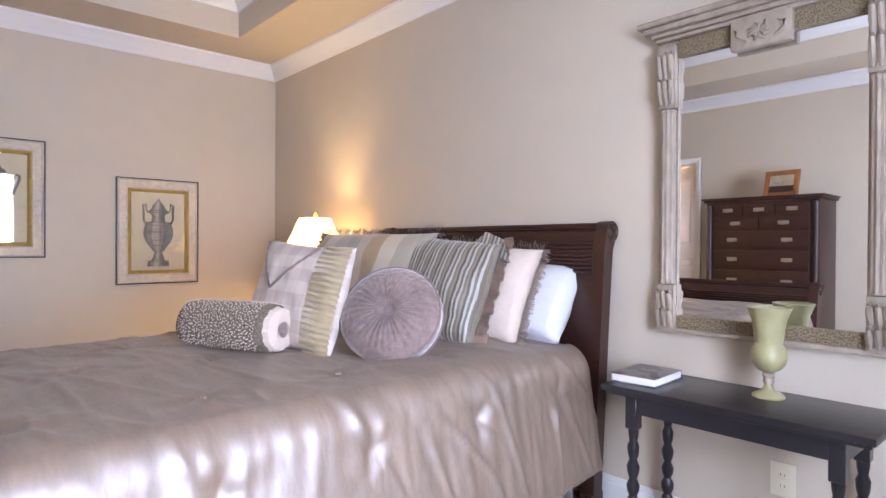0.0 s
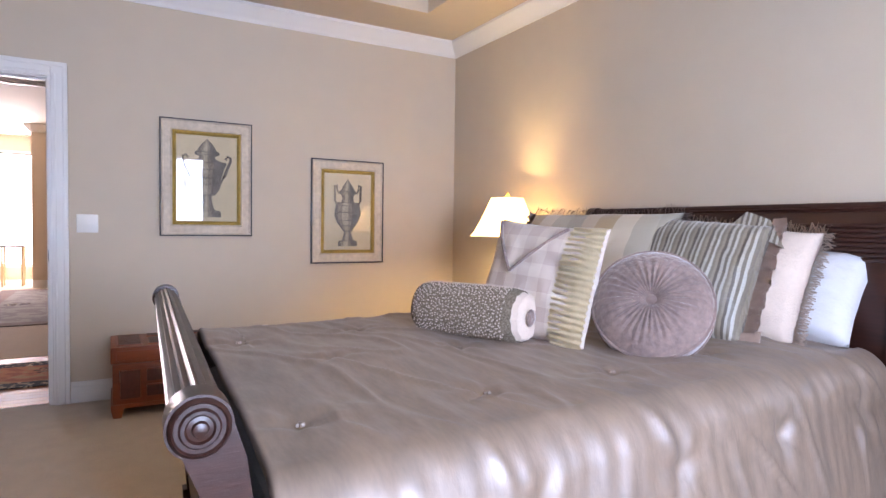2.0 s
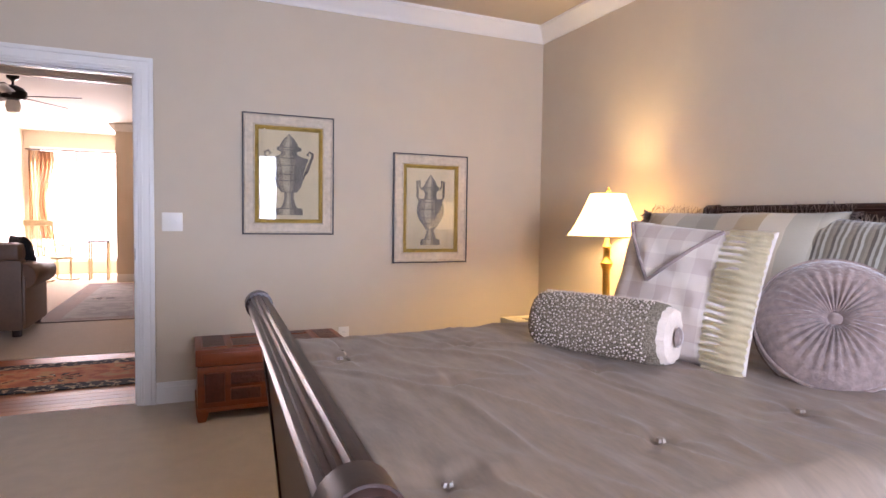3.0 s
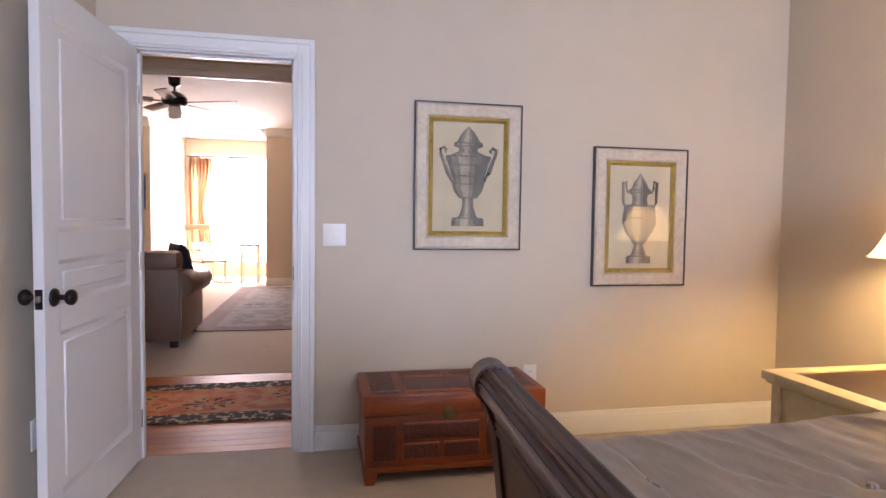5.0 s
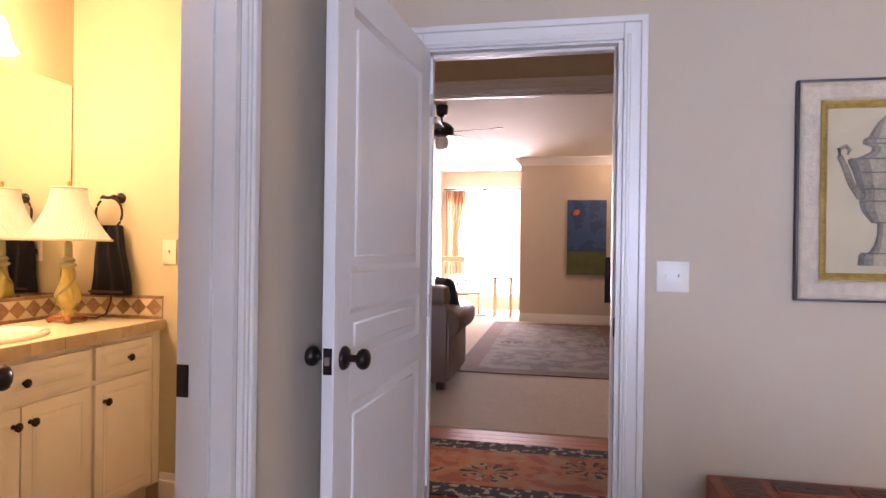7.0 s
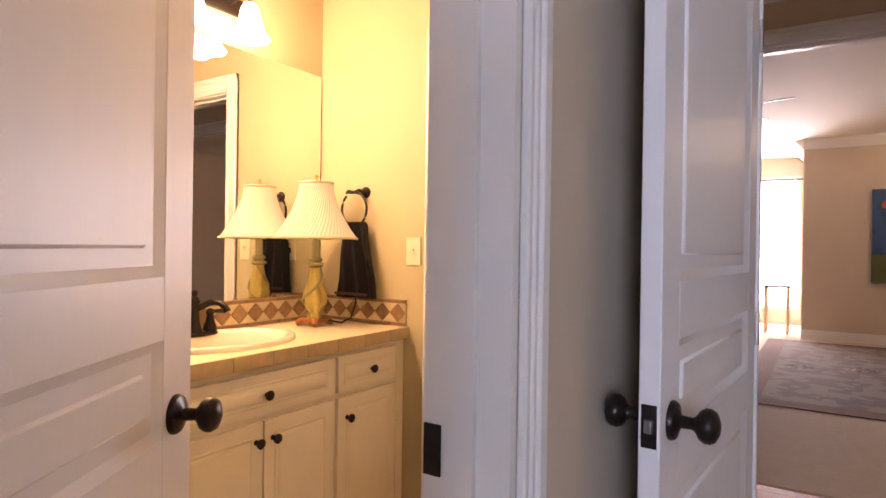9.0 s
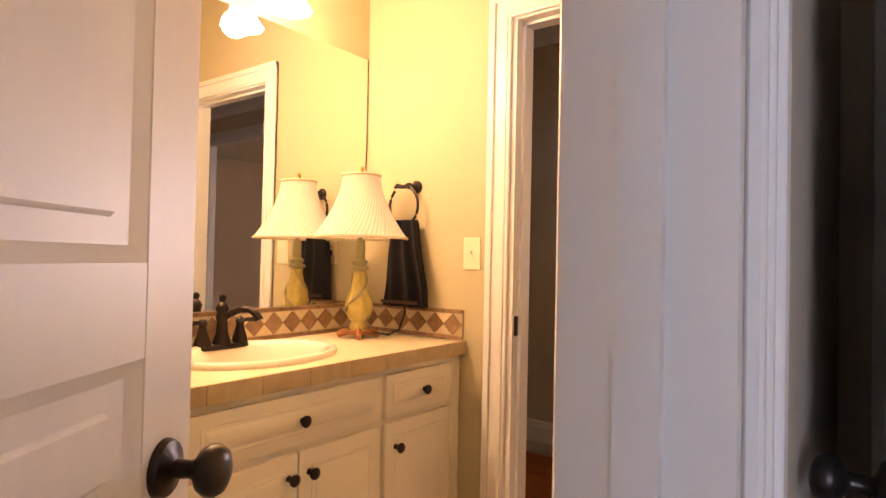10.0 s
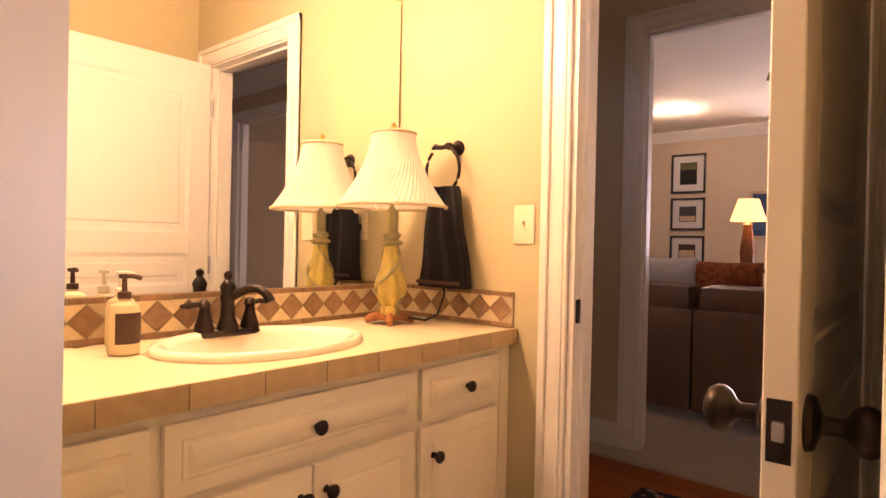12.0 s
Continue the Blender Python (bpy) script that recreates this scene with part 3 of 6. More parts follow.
# window behind the walk
win = built("window_1", ring_frame(0.0, 0.60, 1.12, 2.18, 0.045, SOUTH - 0.1, SOUTH - 0.03), TRIM, "white wooden window with small panes", category="window")
for x in (0.30, 0.82):
    part("muntin", boxm(x - 0.011, SOUTH - 0.075, 0.645, x + 0.011, SOUTH - 0.05, 2.135), TRIM, win)
part("mullion", boxm(0.535, SOUTH - 0.08, 0.645, 0.585, SOUTH - 0.045, 2.135), TRIM, win)
for z in (0.98, 1.38, 1.76):
    part("glazing_bar", boxm(0.045, SOUTH - 0.074, z - 0.011, 1.075, SOUTH - 0.051, z + 0.011), TRIM, win)
part("sill", boxm(-0.06, SOUTH - 0.02, 0.565, 1.18, SOUTH + 0.04, 0.595, 0.005), TRIM, win)
tagged(part("backdrop_south", boxm(-4.5, -6.0, -1.0, 6.0, -5.95, 5.5), OUTSIDE), "bright overcast daylight outside the window", "backdrop", kind="structure")

# bathroom shell
built("floor_bath", boxm(BW - 0.1, 1.6, -0.08, WEST - 0.06, BN + 0.06, -0.002), TRAVERT, "beige tiled bathroom floor", category="floor")
built("wall_bath_north", pierced("x", BW - 0.1, WB, BN, BN + 0.12, 0, 2.75, [(-2.41, -1.70, 0, 2.045)]), BATHWALL, "cream painted bathroom wall with a hall doorway", category="wall")
built("wall_bath_west", boxm(BW - 0.1, 1.5, 0, BW, BN, 2.75), BATHWALL, "cream painted wall behind the vanity", category="wall")
built("wall_bath_south", boxm(BW - 0.1, 1.5, 0, WB, 1.6, 2.75), BATHWALL, "cream painted bathroom end wall", category="wall")
built("wall_bath_east", pierced("y", 1.6, BN, WB - 0.006, WB - 0.001, 0, 2.75, [(2.49, 3.446, 0, 2.12)]), BATHWALL, "cream painted side of the dividing wall", category="wall")
built("ceiling_bath", boxm(BW - 0.1, 1.5, 2.75, WB, BN + 0.12, 2.83), CEIL, "white bathroom ceiling", category="ceiling")
casing("trim_bath_hall", "x", -2.41, -1.70, BN, -1, 2.035, "white moulded casing of the hall doorway")
jamb("trim_bath_hall_jamb", "x", -2.41, -1.70, BN, BN + 0.12, 2.045, "white hall door lining")
part("strike_plate", boxm(-2.3925, BN + 0.012, 0.905, -2.389, BN + 0.038, 0.975, 0.001), BRONZE, bpy.data.objects["trim_bath_hall_jamb"], "bronze strike plate")
bm = bm_new()
base_run(bm, -2.60, BN, -2.50, BN, 0, -1)
base_run(bm, WB - 0.006, 1.6, WB - 0.006, 2.48, -1, 0)
built("baseboard_bath", bm, TRIM, "white skirting board in the bathroom", category="trim")

# hall and living room shell
HN = 6.38
wood = built("floor_hall", boxm(-6.0, NORTH + 0.06, -0.09, 3.0, 6.2, -0.018), GROUT, "dark bed under the hall planks", category="floor")
built("floor_living", boxm(-7.0, 6.2, -0.09, 4.0, 15.6, 0.0), CARPET, "beige living room carpet", category="floor")
built("wall_hall_south", pierced("x", -6.0, BW - 0.1, BN, BN + 0.12, 0, 3.2, []), WALL, "beige painted hall wall", category="wall")
built("wall_hall_east", pierced("x", EAST + 0.12, 3.0, NORTH, NORTH + 0.12, 0, 3.2, []), WALL, "beige painted hall wall", category="wall")
built("wall_hall_over", boxm(BW - 0.1, BN + 0.0, 2.835, WB, BN + 0.12, 3.2), WALL, "beige painted wall above the bathroom", category="wall")
built("wall_hall_north", pierced("x", -6.0, 3.0, HN, HN + 0.13, 0, 3.2, [(-2.885, 0.9, 0, 2.355)]), WALL, "beige painted wall with a wide cased opening", category="wall")
casing("trim_living_opening", "x", -2.885, 0.9, HN, -1, 2.345, "white moulded casing of the wide living room opening")
casing("trim_living_inside", "x", -2.885, 0.9, HN + 0.13, 1, 2.345, "white moulded casing facing the living room")
jamb("trim_living_jamb", "x", -2.885, 0.9, HN, HN + 0.13, 2.355, "white lining of the living room opening")
bm = bm_new()
base_run(bm, -6.0, HN, -2.975, HN, 0, -1)
base_run(bm, -1.37, LN, 4.0, LN, 0, -1)
base_run(bm, -6.9, PN, -3.1, PN, 0, -1)
built("baseboard_hall", bm, TRIM, "white skirting board in hall and living room", category="trim")
built("ceiling_hall", boxm(-6.0, NORTH + 0.12, 2.75, 3.0, HN, 2.83), CEIL, "white hall ceiling", category="ceiling")
built("ceiling_living", boxm(-7.0, HN + 0.13, LC, 4.0, 15.6, 3.2), CEIL, "white living room ceiling", category="ceiling")
built("wall_living_west", boxm(-7.0, HN, 0, -6.9, 15.6, 3.2), WALL, "beige living room wall", category="wall")
built("wall_hall_west", boxm(-6.1, BN, 0, -6.0, HN, 3.2), WALL, "beige wall closing the hall", category="wall")
built("wall_living_east", boxm(4.0, HN, 0, 4.1, 15.6, 3.2), WALL, "beige living room wall", category="wall")
built("wall_hall_end", boxm(3.0, NORTH, 0, 3.1, HN + 0.13, 3.2), WALL, "beige wall closing the hall", category="wall")
built("wall_hall_close", boxm(3.1, HN, 0, 4.0, HN + 0.1, 3.2), WALL, "beige wall closing the living room", category="wall")
built("wall_living_north", boxm(-1.37, LN, 0, 4.0, 15.7, LC), WALL, "beige living room wall beside the bay", category="wall")
built("wall_living_pictures", boxm(-6.9, PN, 0, -3.1, 15.7, LC), WALL, "beige living room wall with small pictures", category="wall")
built("wall_bay", pierced("x", -3.1, -1.37, BAY, BAY + 0.2, 0, LC, [(-3.0, -1.45, 0.25, 2.5)]), WALL, "sunlit bay wall with a large window", category="wall")
bm = bm_new()
crown_run(bm, (-1.37, LN), (4.0, LN), (0, -1), LC, 1.2)
crown_run(bm, (-6.9, PN), (-3.1, PN), (0, -1), LC, 1.2)
crown_run(bm, (-1.37, LN), (-1.37, BAY), (-1, 0), LC, 1.2)
crown_run(bm, (-6.0, HN), (3.0, HN), (0, -1), 2.75, 1.4)
bmesh.ops.recalc_face_normals(bm, faces=bm.faces)
built("trim_living_crown", bm, TRIM, "white crown moulding in hall and living room", category="trim")
bay = built("window_2", ring_frame(-3.0, 0.25, -1.45, 2.5, 0.06, BAY, BAY + 0.06), TRIM, "large white bay window", category="window")
part("mullion", box(boxm(-2.26, BAY + 0.005, 0.31, -2.19, BAY + 0.055, 2.44), -2.94, BAY + 0.01, 1.8, -2.26, BAY + 0.05, 1.84), TRIM, bay)
tagged(part("backdrop_north", boxm(-9.0, 18.0, -1.0, 4.0, 18.05, 6.0), OUTSIDE), "bright overexposed daylight outside the bay", "backdrop", kind="structure")


# ---- doors ----
door_leaf("bedroom_door", pose(-1.272, NORTH - 0.004, 0, 0, 0, 180 + 86.4), 0.87, 2.03, "white three-panel bedroom door standing wide open", 1)
door_leaf("bathroom_door", pose(-1.592, 2.61, 0, 0, 0, 123.4), 0.82, 2.03, "white three-panel bathroom door standing half open", -1)
door_leaf("hall_door", pose(-1.722, BN - 0.012, 0, 0, 0, 271.0), 0.81, 2.03, "white three-panel hall door opened against the bathroom wall", -1)


# ---- the bed ----
def bed():
    b = thing("sleigh_bed", pose(2.24, 1.975, 0), "dark mahogany sleigh bed with reeded scrolled head and foot boards", "bed")
    W = 0.845

    def scroll(u, z_top, back, name, height, reeds):
        # upright profile: a sweep leaning outwards into a rolled top; back is the way it leans
        prof = []
        for k in range(15):
            f = k / 14
            prof.append((u + back * 0.085 * f ** 2.2 + back * 0.02 * math.sin(f * 3.1), 0.10 + (z_top - 0.10) * f))
        th = 0.052
        outline = [(p[0] - back * th / 2 * (1 - 0.15 * k / 14), p[1]) for k, p in enumerate(prof)] + [(p[0] + back * th / 2, p[1]) for p in reversed(prof)]
        bm = prism(outline, -W + 0.075, W - 0.075)
        panel = part(name + "_panel", bm, MAHOGX, b)
        sx, sz = prof[-1][0] + back * 0.022, z_top
        for s in (-1, 1):
            o2 = [(p[0] - back * 0.034, p[1]) for p in prof if p[1] < z_top - 0.03]
            o2 += [(sx - back * 0.047 * math.cos(math.radians(a)), sz + 0.047 * math.sin(math.radians(a))) for a in range(0, 241, 12)]
            o2 += [(p[0] + back * 0.034, p[1]) for p in reversed(prof) if p[1] < z_top - 0.075]
            y0, y1 = sorted((s * (W - 0.075), s * (W - 0.014)))
            part(name + "_post", prism(o2, y0, y1), MAHOG, b)
            foot = prism([(u - 0.045, 0), (u + 0.045, 0), (u + 0.05, 0.10), (u - 0.05, 0.10)], y0 + 0.004, y1 - 0.004)
            part("foot", foot, MAHOG, b)
        cx, cz = prof[-1][0] + back * 0.022, z_top
        roll = bm_new()
        n = 64
        ends = []
        for y in (-W + 0.03, W - 0.03):
            ring = []
            for k in range(n):
                a = 2 * math.pi * k / n
                r = 0.037 + 0.0032 * math.cos(16 * a)
                ring.append(roll.verts.new((cx + r * math.cos(a), y, cz + r * math.sin(a))))
            ends.append(ring)
        for k in range(n):
            roll.faces.new((ends[0][k], ends[0][(k + 1) % n], ends[1][(k + 1) % n], ends[1][k]))
        roll.faces.new(ends[0]); roll.faces.new(ends[1][::-1])
        bmesh.ops.recalc_face_normals(roll, faces=roll.faces)
        part(name + "_roll", roll, MAHOGX, b, "reeded rolled top rail", 25)
        for s in (-1, 1):
            cap = lathe([(0.043, 0.0), (0.043, 0.018), (0.038, 0.024), (0.035, 0.020), (0.029, 0.020), (0.026, 0.025), (0.021, 0.025), (0.018, 0.021), (0.012, 0.022), (0.010, 0.028), (0.003, 0.030)], 36, m=pose(cx, s * (W - 0.03), cz, -90 * s))
            bmesh.ops.recalc_face_normals(cap, faces=cap.faces)
            part("scroll_cap", cap, MAHOG, b, "turned rosette on the scroll end")
        for k in range(reeds):
            z = z_top - 0.052 - 0.018 * k
            f = (z - 0.10) / (z_top - 0.10)
            x = u + back * 0.085 * f ** 2.2 + back * 0.02 * math.sin(f * 3.1)
            part("reed", tube([(x - back * 0.026, -W + 0.078, z), (x - back * 0.026, W - 0.078, z)], 0.0085, 8), MAHOGX, b)
            if name == "footboard":
                part("reed", tube([(x + back * 0.026, -W + 0.078, z), (x + back * 0.026, W - 0.078, z)], 0.0085, 8), MAHOGX, b)
        return cx
    scroll(-0.02, 1.225, 1, "headboard", 1.2, 8)
    scroll(-2.16, 0.862, -1, "footboard", 0.9, 4)
    for s in (-1, 1):
        y0, y1 = sorted((s * (W - 0.15), s * (W - 0.12)))
        part("side_rail", boxm(-2.17, y0, 0.16, -0.06, y1, 0.36, 0.006), MAHOGX, b)
    part("mattress", boxm(-2.13, -0.76, 0.28, -0.06, 0.76, 0.60, 0.06), LINEN, b)
    return b


BED = pose(2.24, 1.975, 0)


def racked(ob):
    """The old bed stands a little out of square: its foot sits towards the window."""
    for o in (ob, *ob.children_recursive):
        if o.type == "MESH":
            for v in o.data.vertices:
                v.co.y += 0.05 * v.co.x
                if v.co.x < -2.02:
                    v.co.x += 0.045 * v.co.y
    return ob


racked(bed())


def comforter():
    """A quilted cover with a soft top, rounded shoulders and a hanging, gently gathered side."""
    bm = bm_new()
    U0, U1, HALF, TOPZ = -2.158, -0.06, 0.82, 0.733
    nu, nv = 260, 150
    tufts = [(-0.25 - 0.45 * i + 0.2 * (j % 2), -0.52 + 0.46 * j) for i in range(5) for j in range(3)] + [(-0.32 - 0.45 * i, -0.93) for i in range(5)]
    side = 0.46
    total = 2 * HALF + 2 * side
    grid = []
    for i in range(nu + 1):
        u = U0 + (U1 - U0) * i / nu
        row = []
        for j in range(nv + 1):
            s = -total / 2 + total * j / nv
            a = abs(s)
            sg = 1 if s > 0 else -1
            r = 0.11
            flat = HALF - r
            if a < flat:
                y, z, hang = s, TOPZ, 0.0
            elif a < flat + r * math.pi / 2:
                t = (a - flat) / r
                y, z, hang = sg * (flat + r * math.sin(t)), TOPZ - r * (1 - math.cos(t)), t / 1.57 * 0.3
            else:
                d = a - flat - r * math.pi / 2
                y, z, hang = sg * (HALF + 0.16 * d), TOPZ - r - d, min(1.0, 0.3 + d * 2.2)
            # puffed quilting, tufts, folds
            puff = 0.020 * noise.noise(Vector((u * 2.2, s * 1.8, 0.3))) + 0.009 * noise.noise(Vector((u * 7, s * 3.5, 1.7))) + 0.0045 * noise.noise(Vector((u * 24, s * 7, 4.1)))
            ridge = 1 - abs(noise.noise(Vector((u * 5.5 + s * 1.6, s * 1.7, 8.8)))) * 7
            puff += 0.009 * max(0.0, ridge) ** 1.5
            for tu, tv in tufts:
                q = math.hypot(u - tu, (s - tv))
                if q < 0.22:
                    puff -= 0.020 * math.exp(-(q / 0.035) ** 2) - 0.004 * math.cos(5 * math.atan2(s - tv, u - tu) + 9 * tu) * math.exp(-((q - 0.07) / 0.055) ** 2)
            fold = hang * (0.010 * math.sin(u * 7 + 5.5 * noise.noise(Vector((u * 1.3, s * 1.5, 9)))) + 0.006 * noise.noise(Vector((u * 13, s * 2.5, 3.3))) + 0.003 * noise.noise(Vector((u * 34, s * 5, 6.1))))
            crown = 0.02 * (1 - (s / HALF) ** 2) if a < HALF else 0
            if a < flat:
                z += puff + crown
            else:
                y += sg * (puff + fold)
                z += crown + puff * 0.3 + hang * 0.015 * math.sin(u * 6 + 1.0)
            if i in (0, nu):
                z -= 0.012
            row.append(bm.verts.new((u, y, max(z, 0.06))))
        grid.append(row)
    for i in range(nu):
        for j in range(nv):
            bm.faces.new((grid[i][j], grid[i + 1][j], grid[i + 1][j + 1], grid[i][j + 1]))
    bmesh.ops.recalc_face_normals(bm, faces=bm.faces)
    bmesh.ops.solidify(bm, geom=list(bm.faces), thickness=0.012)
    c = thing("comforter", BED, "", "comforter")
    part("cover", bm, SATIN, c, "", 180)
    for tu, tv in tufts:
        if abs(tv) < 0.69:
            zt = TOPZ + 0.02 * (1 - (tv / HALF) ** 2) - 0.010
            part("tuft", lathe([(0.010, zt - 0.004), (0.008, zt + 0.003), (0.003, zt + 0.005)], 14, center=(tu, tv, 0), flute=7, depth=0.18), SATIN, c, "small gathered satin tuft")
    racked(c)
    return tagged(c, "taupe satin tufted comforter spread over the bed", "comforter")


comforter()


def bed_skirt():
    t = thing("bed_skirt", BED, "grey-green striped gathered bed skirt hanging to the carpet", "bed skirt")
    for s in (-1, 1):
        bm = bm_new()
        n = 260
        rows = []
        for k in range(n + 1):
            u = -2.16 + 2.05 * k / n
            w = 0.014 * math.sin(u * 95) + 0.006 * math.sin(u * 37)
            rows.append([bm.verts.new((u, s * (0.74 + w * f + 0.015 * f), 0.40 - 0.395 * f)) for f in (0, 0.3, 0.65, 1.0)])
        for a, b in zip(rows, rows[1:]):
            for j in range(3):
                bm.faces.new((a[j], b[j], b[j + 1], a[j + 1]))
        bmesh.ops.solidify(bm, geom=list(bm.faces), thickness=0.003)
        part("skirt_side", bm, SKIRT, t, "", 180)
    return t


racked(bed_skirt())


def pillow(name, loc, yaw, lean, w, h, t, material, label, group="", seed=0, roll=0.0, extra=None, puff=0.42):
    """A pillow standing on its lower edge; yaw turns its face, lean tips it back."""
    m = pose(*loc, 0, 0, yaw) @ pose(0, 0, 0, 90 - lean, 0, 0) @ pose(0, h / 2, 0, 0, 0, roll)
    p = thing(name, m, label, "pillow", group)
    part("cover", cushion(w, h, t, seed=seed, puff=puff), material, p, "", 180)
    if extra:
        extra(p, w, h, t)
    return p


def edge_fringe(material, width, name, count=900, rag=0.012):
    """A border of loose threads all round a pillow, each one a narrow bent strip."""
    def go(p, w, h, t):
        bm = bm_new()
        rnd = random.Random(7)
        corners = [(-1, -1), (1, -1), (1, 1), (-1, 1)]
        for k in range(count):
            f = k / count * 4
            sd, q = int(f), f - int(f)
            a, b = corners[sd], corners[(sd + 1) % 4]
            x, y = a[0] + (b[0] - a[0]) * q, a[1] + (b[1] - a[1]) * q
            base = Vector((x * w / 2 * (1 - 0.05 * (1 - y * y)), y * h / 2 * (1 - 0.05 * (1 - x * x)), 0))
            out = Vector(((0, -1, 0), (1, 0, 0), (0, 1, 0), (-1, 0, 0))[sd])
            along = Vector((-out.y, out.x, 0))
            tip = out * (width + rnd.uniform(-rag, rag)) + along * rnd.uniform(-0.016, 0.016)
            lift = rnd.uniform(-0.018, 0.024)
            half = rnd.uniform(0.0018, 0.0035)
            rows = []
            for g, z in ((-0.25, 0.0), (0.5, 0.6 * lift + 0.005), (1.0, lift)):
                c = base + tip * g + Vector((0, 0, z))
                rows.append([bm.verts.new(c - along * half + Vector((0, 0, 0.003))), bm.verts.new(c + along * half - Vector((0, 0, 0.003)))])
            for u, v in zip(rows, rows[1:]):
                bm.faces.new((u[0], u[1], v[1], v[0]))
        bmesh.ops.solidify(bm, geom=list(bm.faces), thickness=0.002)
        part(name, bm, material, p)["kind"] = "stuff"
    return go


ZB = 0.742
G = "pillows on the bed"
for k, (x, y) in enumerate(((2.05, 1.58), (2.04, 2.52))):
    pillow("bed_pillow", (x, y, ZB), -84, 38, 0.66, 0.40, 0.22, LINEN, "white cotton sleeping pillow leaning on the headboard", G, k, puff=0.36)
pillow("euro_pillow", (1.91, 1.62, ZB), -80, 24, 0.54, 0.46, 0.20, PEACH, "peach linen pillow with a frayed edge", G, 3, -4, edge_fringe(PEACH, 0.03, "frayed_edge"))
pillow("fringed_pillow", (1.63, 2.20, ZB), -84, 23, 0.88, 0.52, 0.24, BIGSTRIPE, "tan and gold striped pillow with grey fringe", G, 5, 0, edge_fringe(FRINGE, 0.034, "fringe", rag=0.007))


def ruffle_edge(p, w, h, t):
    """Satin flap along one edge, gathered and standing off."""
    bm = bm_new()
    n = 50
    rows = []
    for k in range(n + 1):
        f = k / n * 2 - 1
        z = 0.02 * math.sin(k * 0.9) + 0.012 * math.sin(k * 2.3)
        rows.append([bm.verts.new((w / 2 * 0.94 + d, f * (h / 2 + 0.03), z * d / 0.08)) for d in (0, 0.025, 0.05)])
    for a, b in zip(rows, rows[1:]):
        for j in range(2):
            bm.faces.new((a[j], b[j], b[j + 1], a[j + 1]))
    bmesh.ops.solidify(bm, geom=list(bm.faces), thickness=0.005)
    part("ruffle", bm, BROWNSATIN, p, "brown satin ruffle", 180)
    # a pointed corner of the flange stands up, another lies on the bed
    for q, material in (([(w / 2 - 0.15, h / 2 - 0.01), (w / 2 + 0.05, h / 2 - 0.09), (w / 2 - 0.02, h / 2 + 0.02), (w / 2 - 0.11, h / 2 + 0.05)], STRIPE), ([(w / 2 - 0.10, -h / 2 + 0.03), (w / 2 - 0.02, -h / 2 - 0.015), (w / 2 + 0.06, -h / 2 - 0.01), (w / 2 + 0.05, -h / 2 + 0.08)], BROWNSATIN)):
        part("corner_flap", prism(q, 0.0, 0.009, axis="z"), material, p, "loose pointed corner of the flange")


pillow("striped_pillow", (1.71, 1.66, ZB), -72, 27, 0.48, 0.50, 0.22, STRIPE, "grey-green crushed stripe pillow with brown satin ruffle", G, 8, -5, ruffle_edge)


def envelope(p, w, h, t):
    """A plaid envelope flap with a corded edge, and a band of gathered satin down one side."""
    for a, b in (((-0.48, 0.47), (-0.18, 0.02)), ((-0.18, 0.02), (0.22, 0.44))):
        pts = []
        for k in range(12):
            f = k / 11
            x, y = (a[0] + (b[0] - a[0]) * f), (a[1] + (b[1] - a[1]) * f)
            z = t / 2 * (max(0, (1 - abs(2 * x) ** 2.6) * (1 - abs(2 * y) ** 2.6)) ** 0.42) + 0.004
            pts.append((x * w, y * h, z))
        part("cord", tube(pts, 0.006, 8), VELVET, p)
    bm = bm_new()
    n, q = 200, 9
    rows = []
    for k in range(n + 1):
        y = (k / n * 2 - 1)
        row = []
        for j in range(q + 1):
            x = 0.50 + 0.48 * j / q
            f = max(0, (1 - abs(x) ** 2.6) * (1 - abs(y) ** 2.6)) ** 0.42
            z = t / 2 * f + 0.006 + 0.010 * math.sin(y * 62 + 1.6 * noise.noise(Vector((x * 5, y * 3, 2)))) * (0.6 + 0.4 * math.sin(j * 0.7))
            row.append(bm.verts.new((x * w / 2, y * h / 2 * (1 - 0.03 * (1 - x * x)), z)))
        rows.append(row)
    for a, b in zip(rows, rows[1:]):
        for j in range(q):
            bm.faces.new((a[j], a[j + 1], b[j + 1], b[j]))
    bmesh.ops.solidify(bm, geom=list(bm.faces), thickness=-0.004)
    bmesh.ops.recalc_face_normals(bm, faces=bm.faces)
    part("gathered_band", bm, CREAMSATIN, p, "gathered cream satin band", 180)


pillow("envelope_pillow", (1.14, 1.85, ZB), -72, 16, 0.47, 0.44, 0.17, PLAID, "pale plaid envelope pillow with gathered cream satin band", G, 11, -4, envelope)


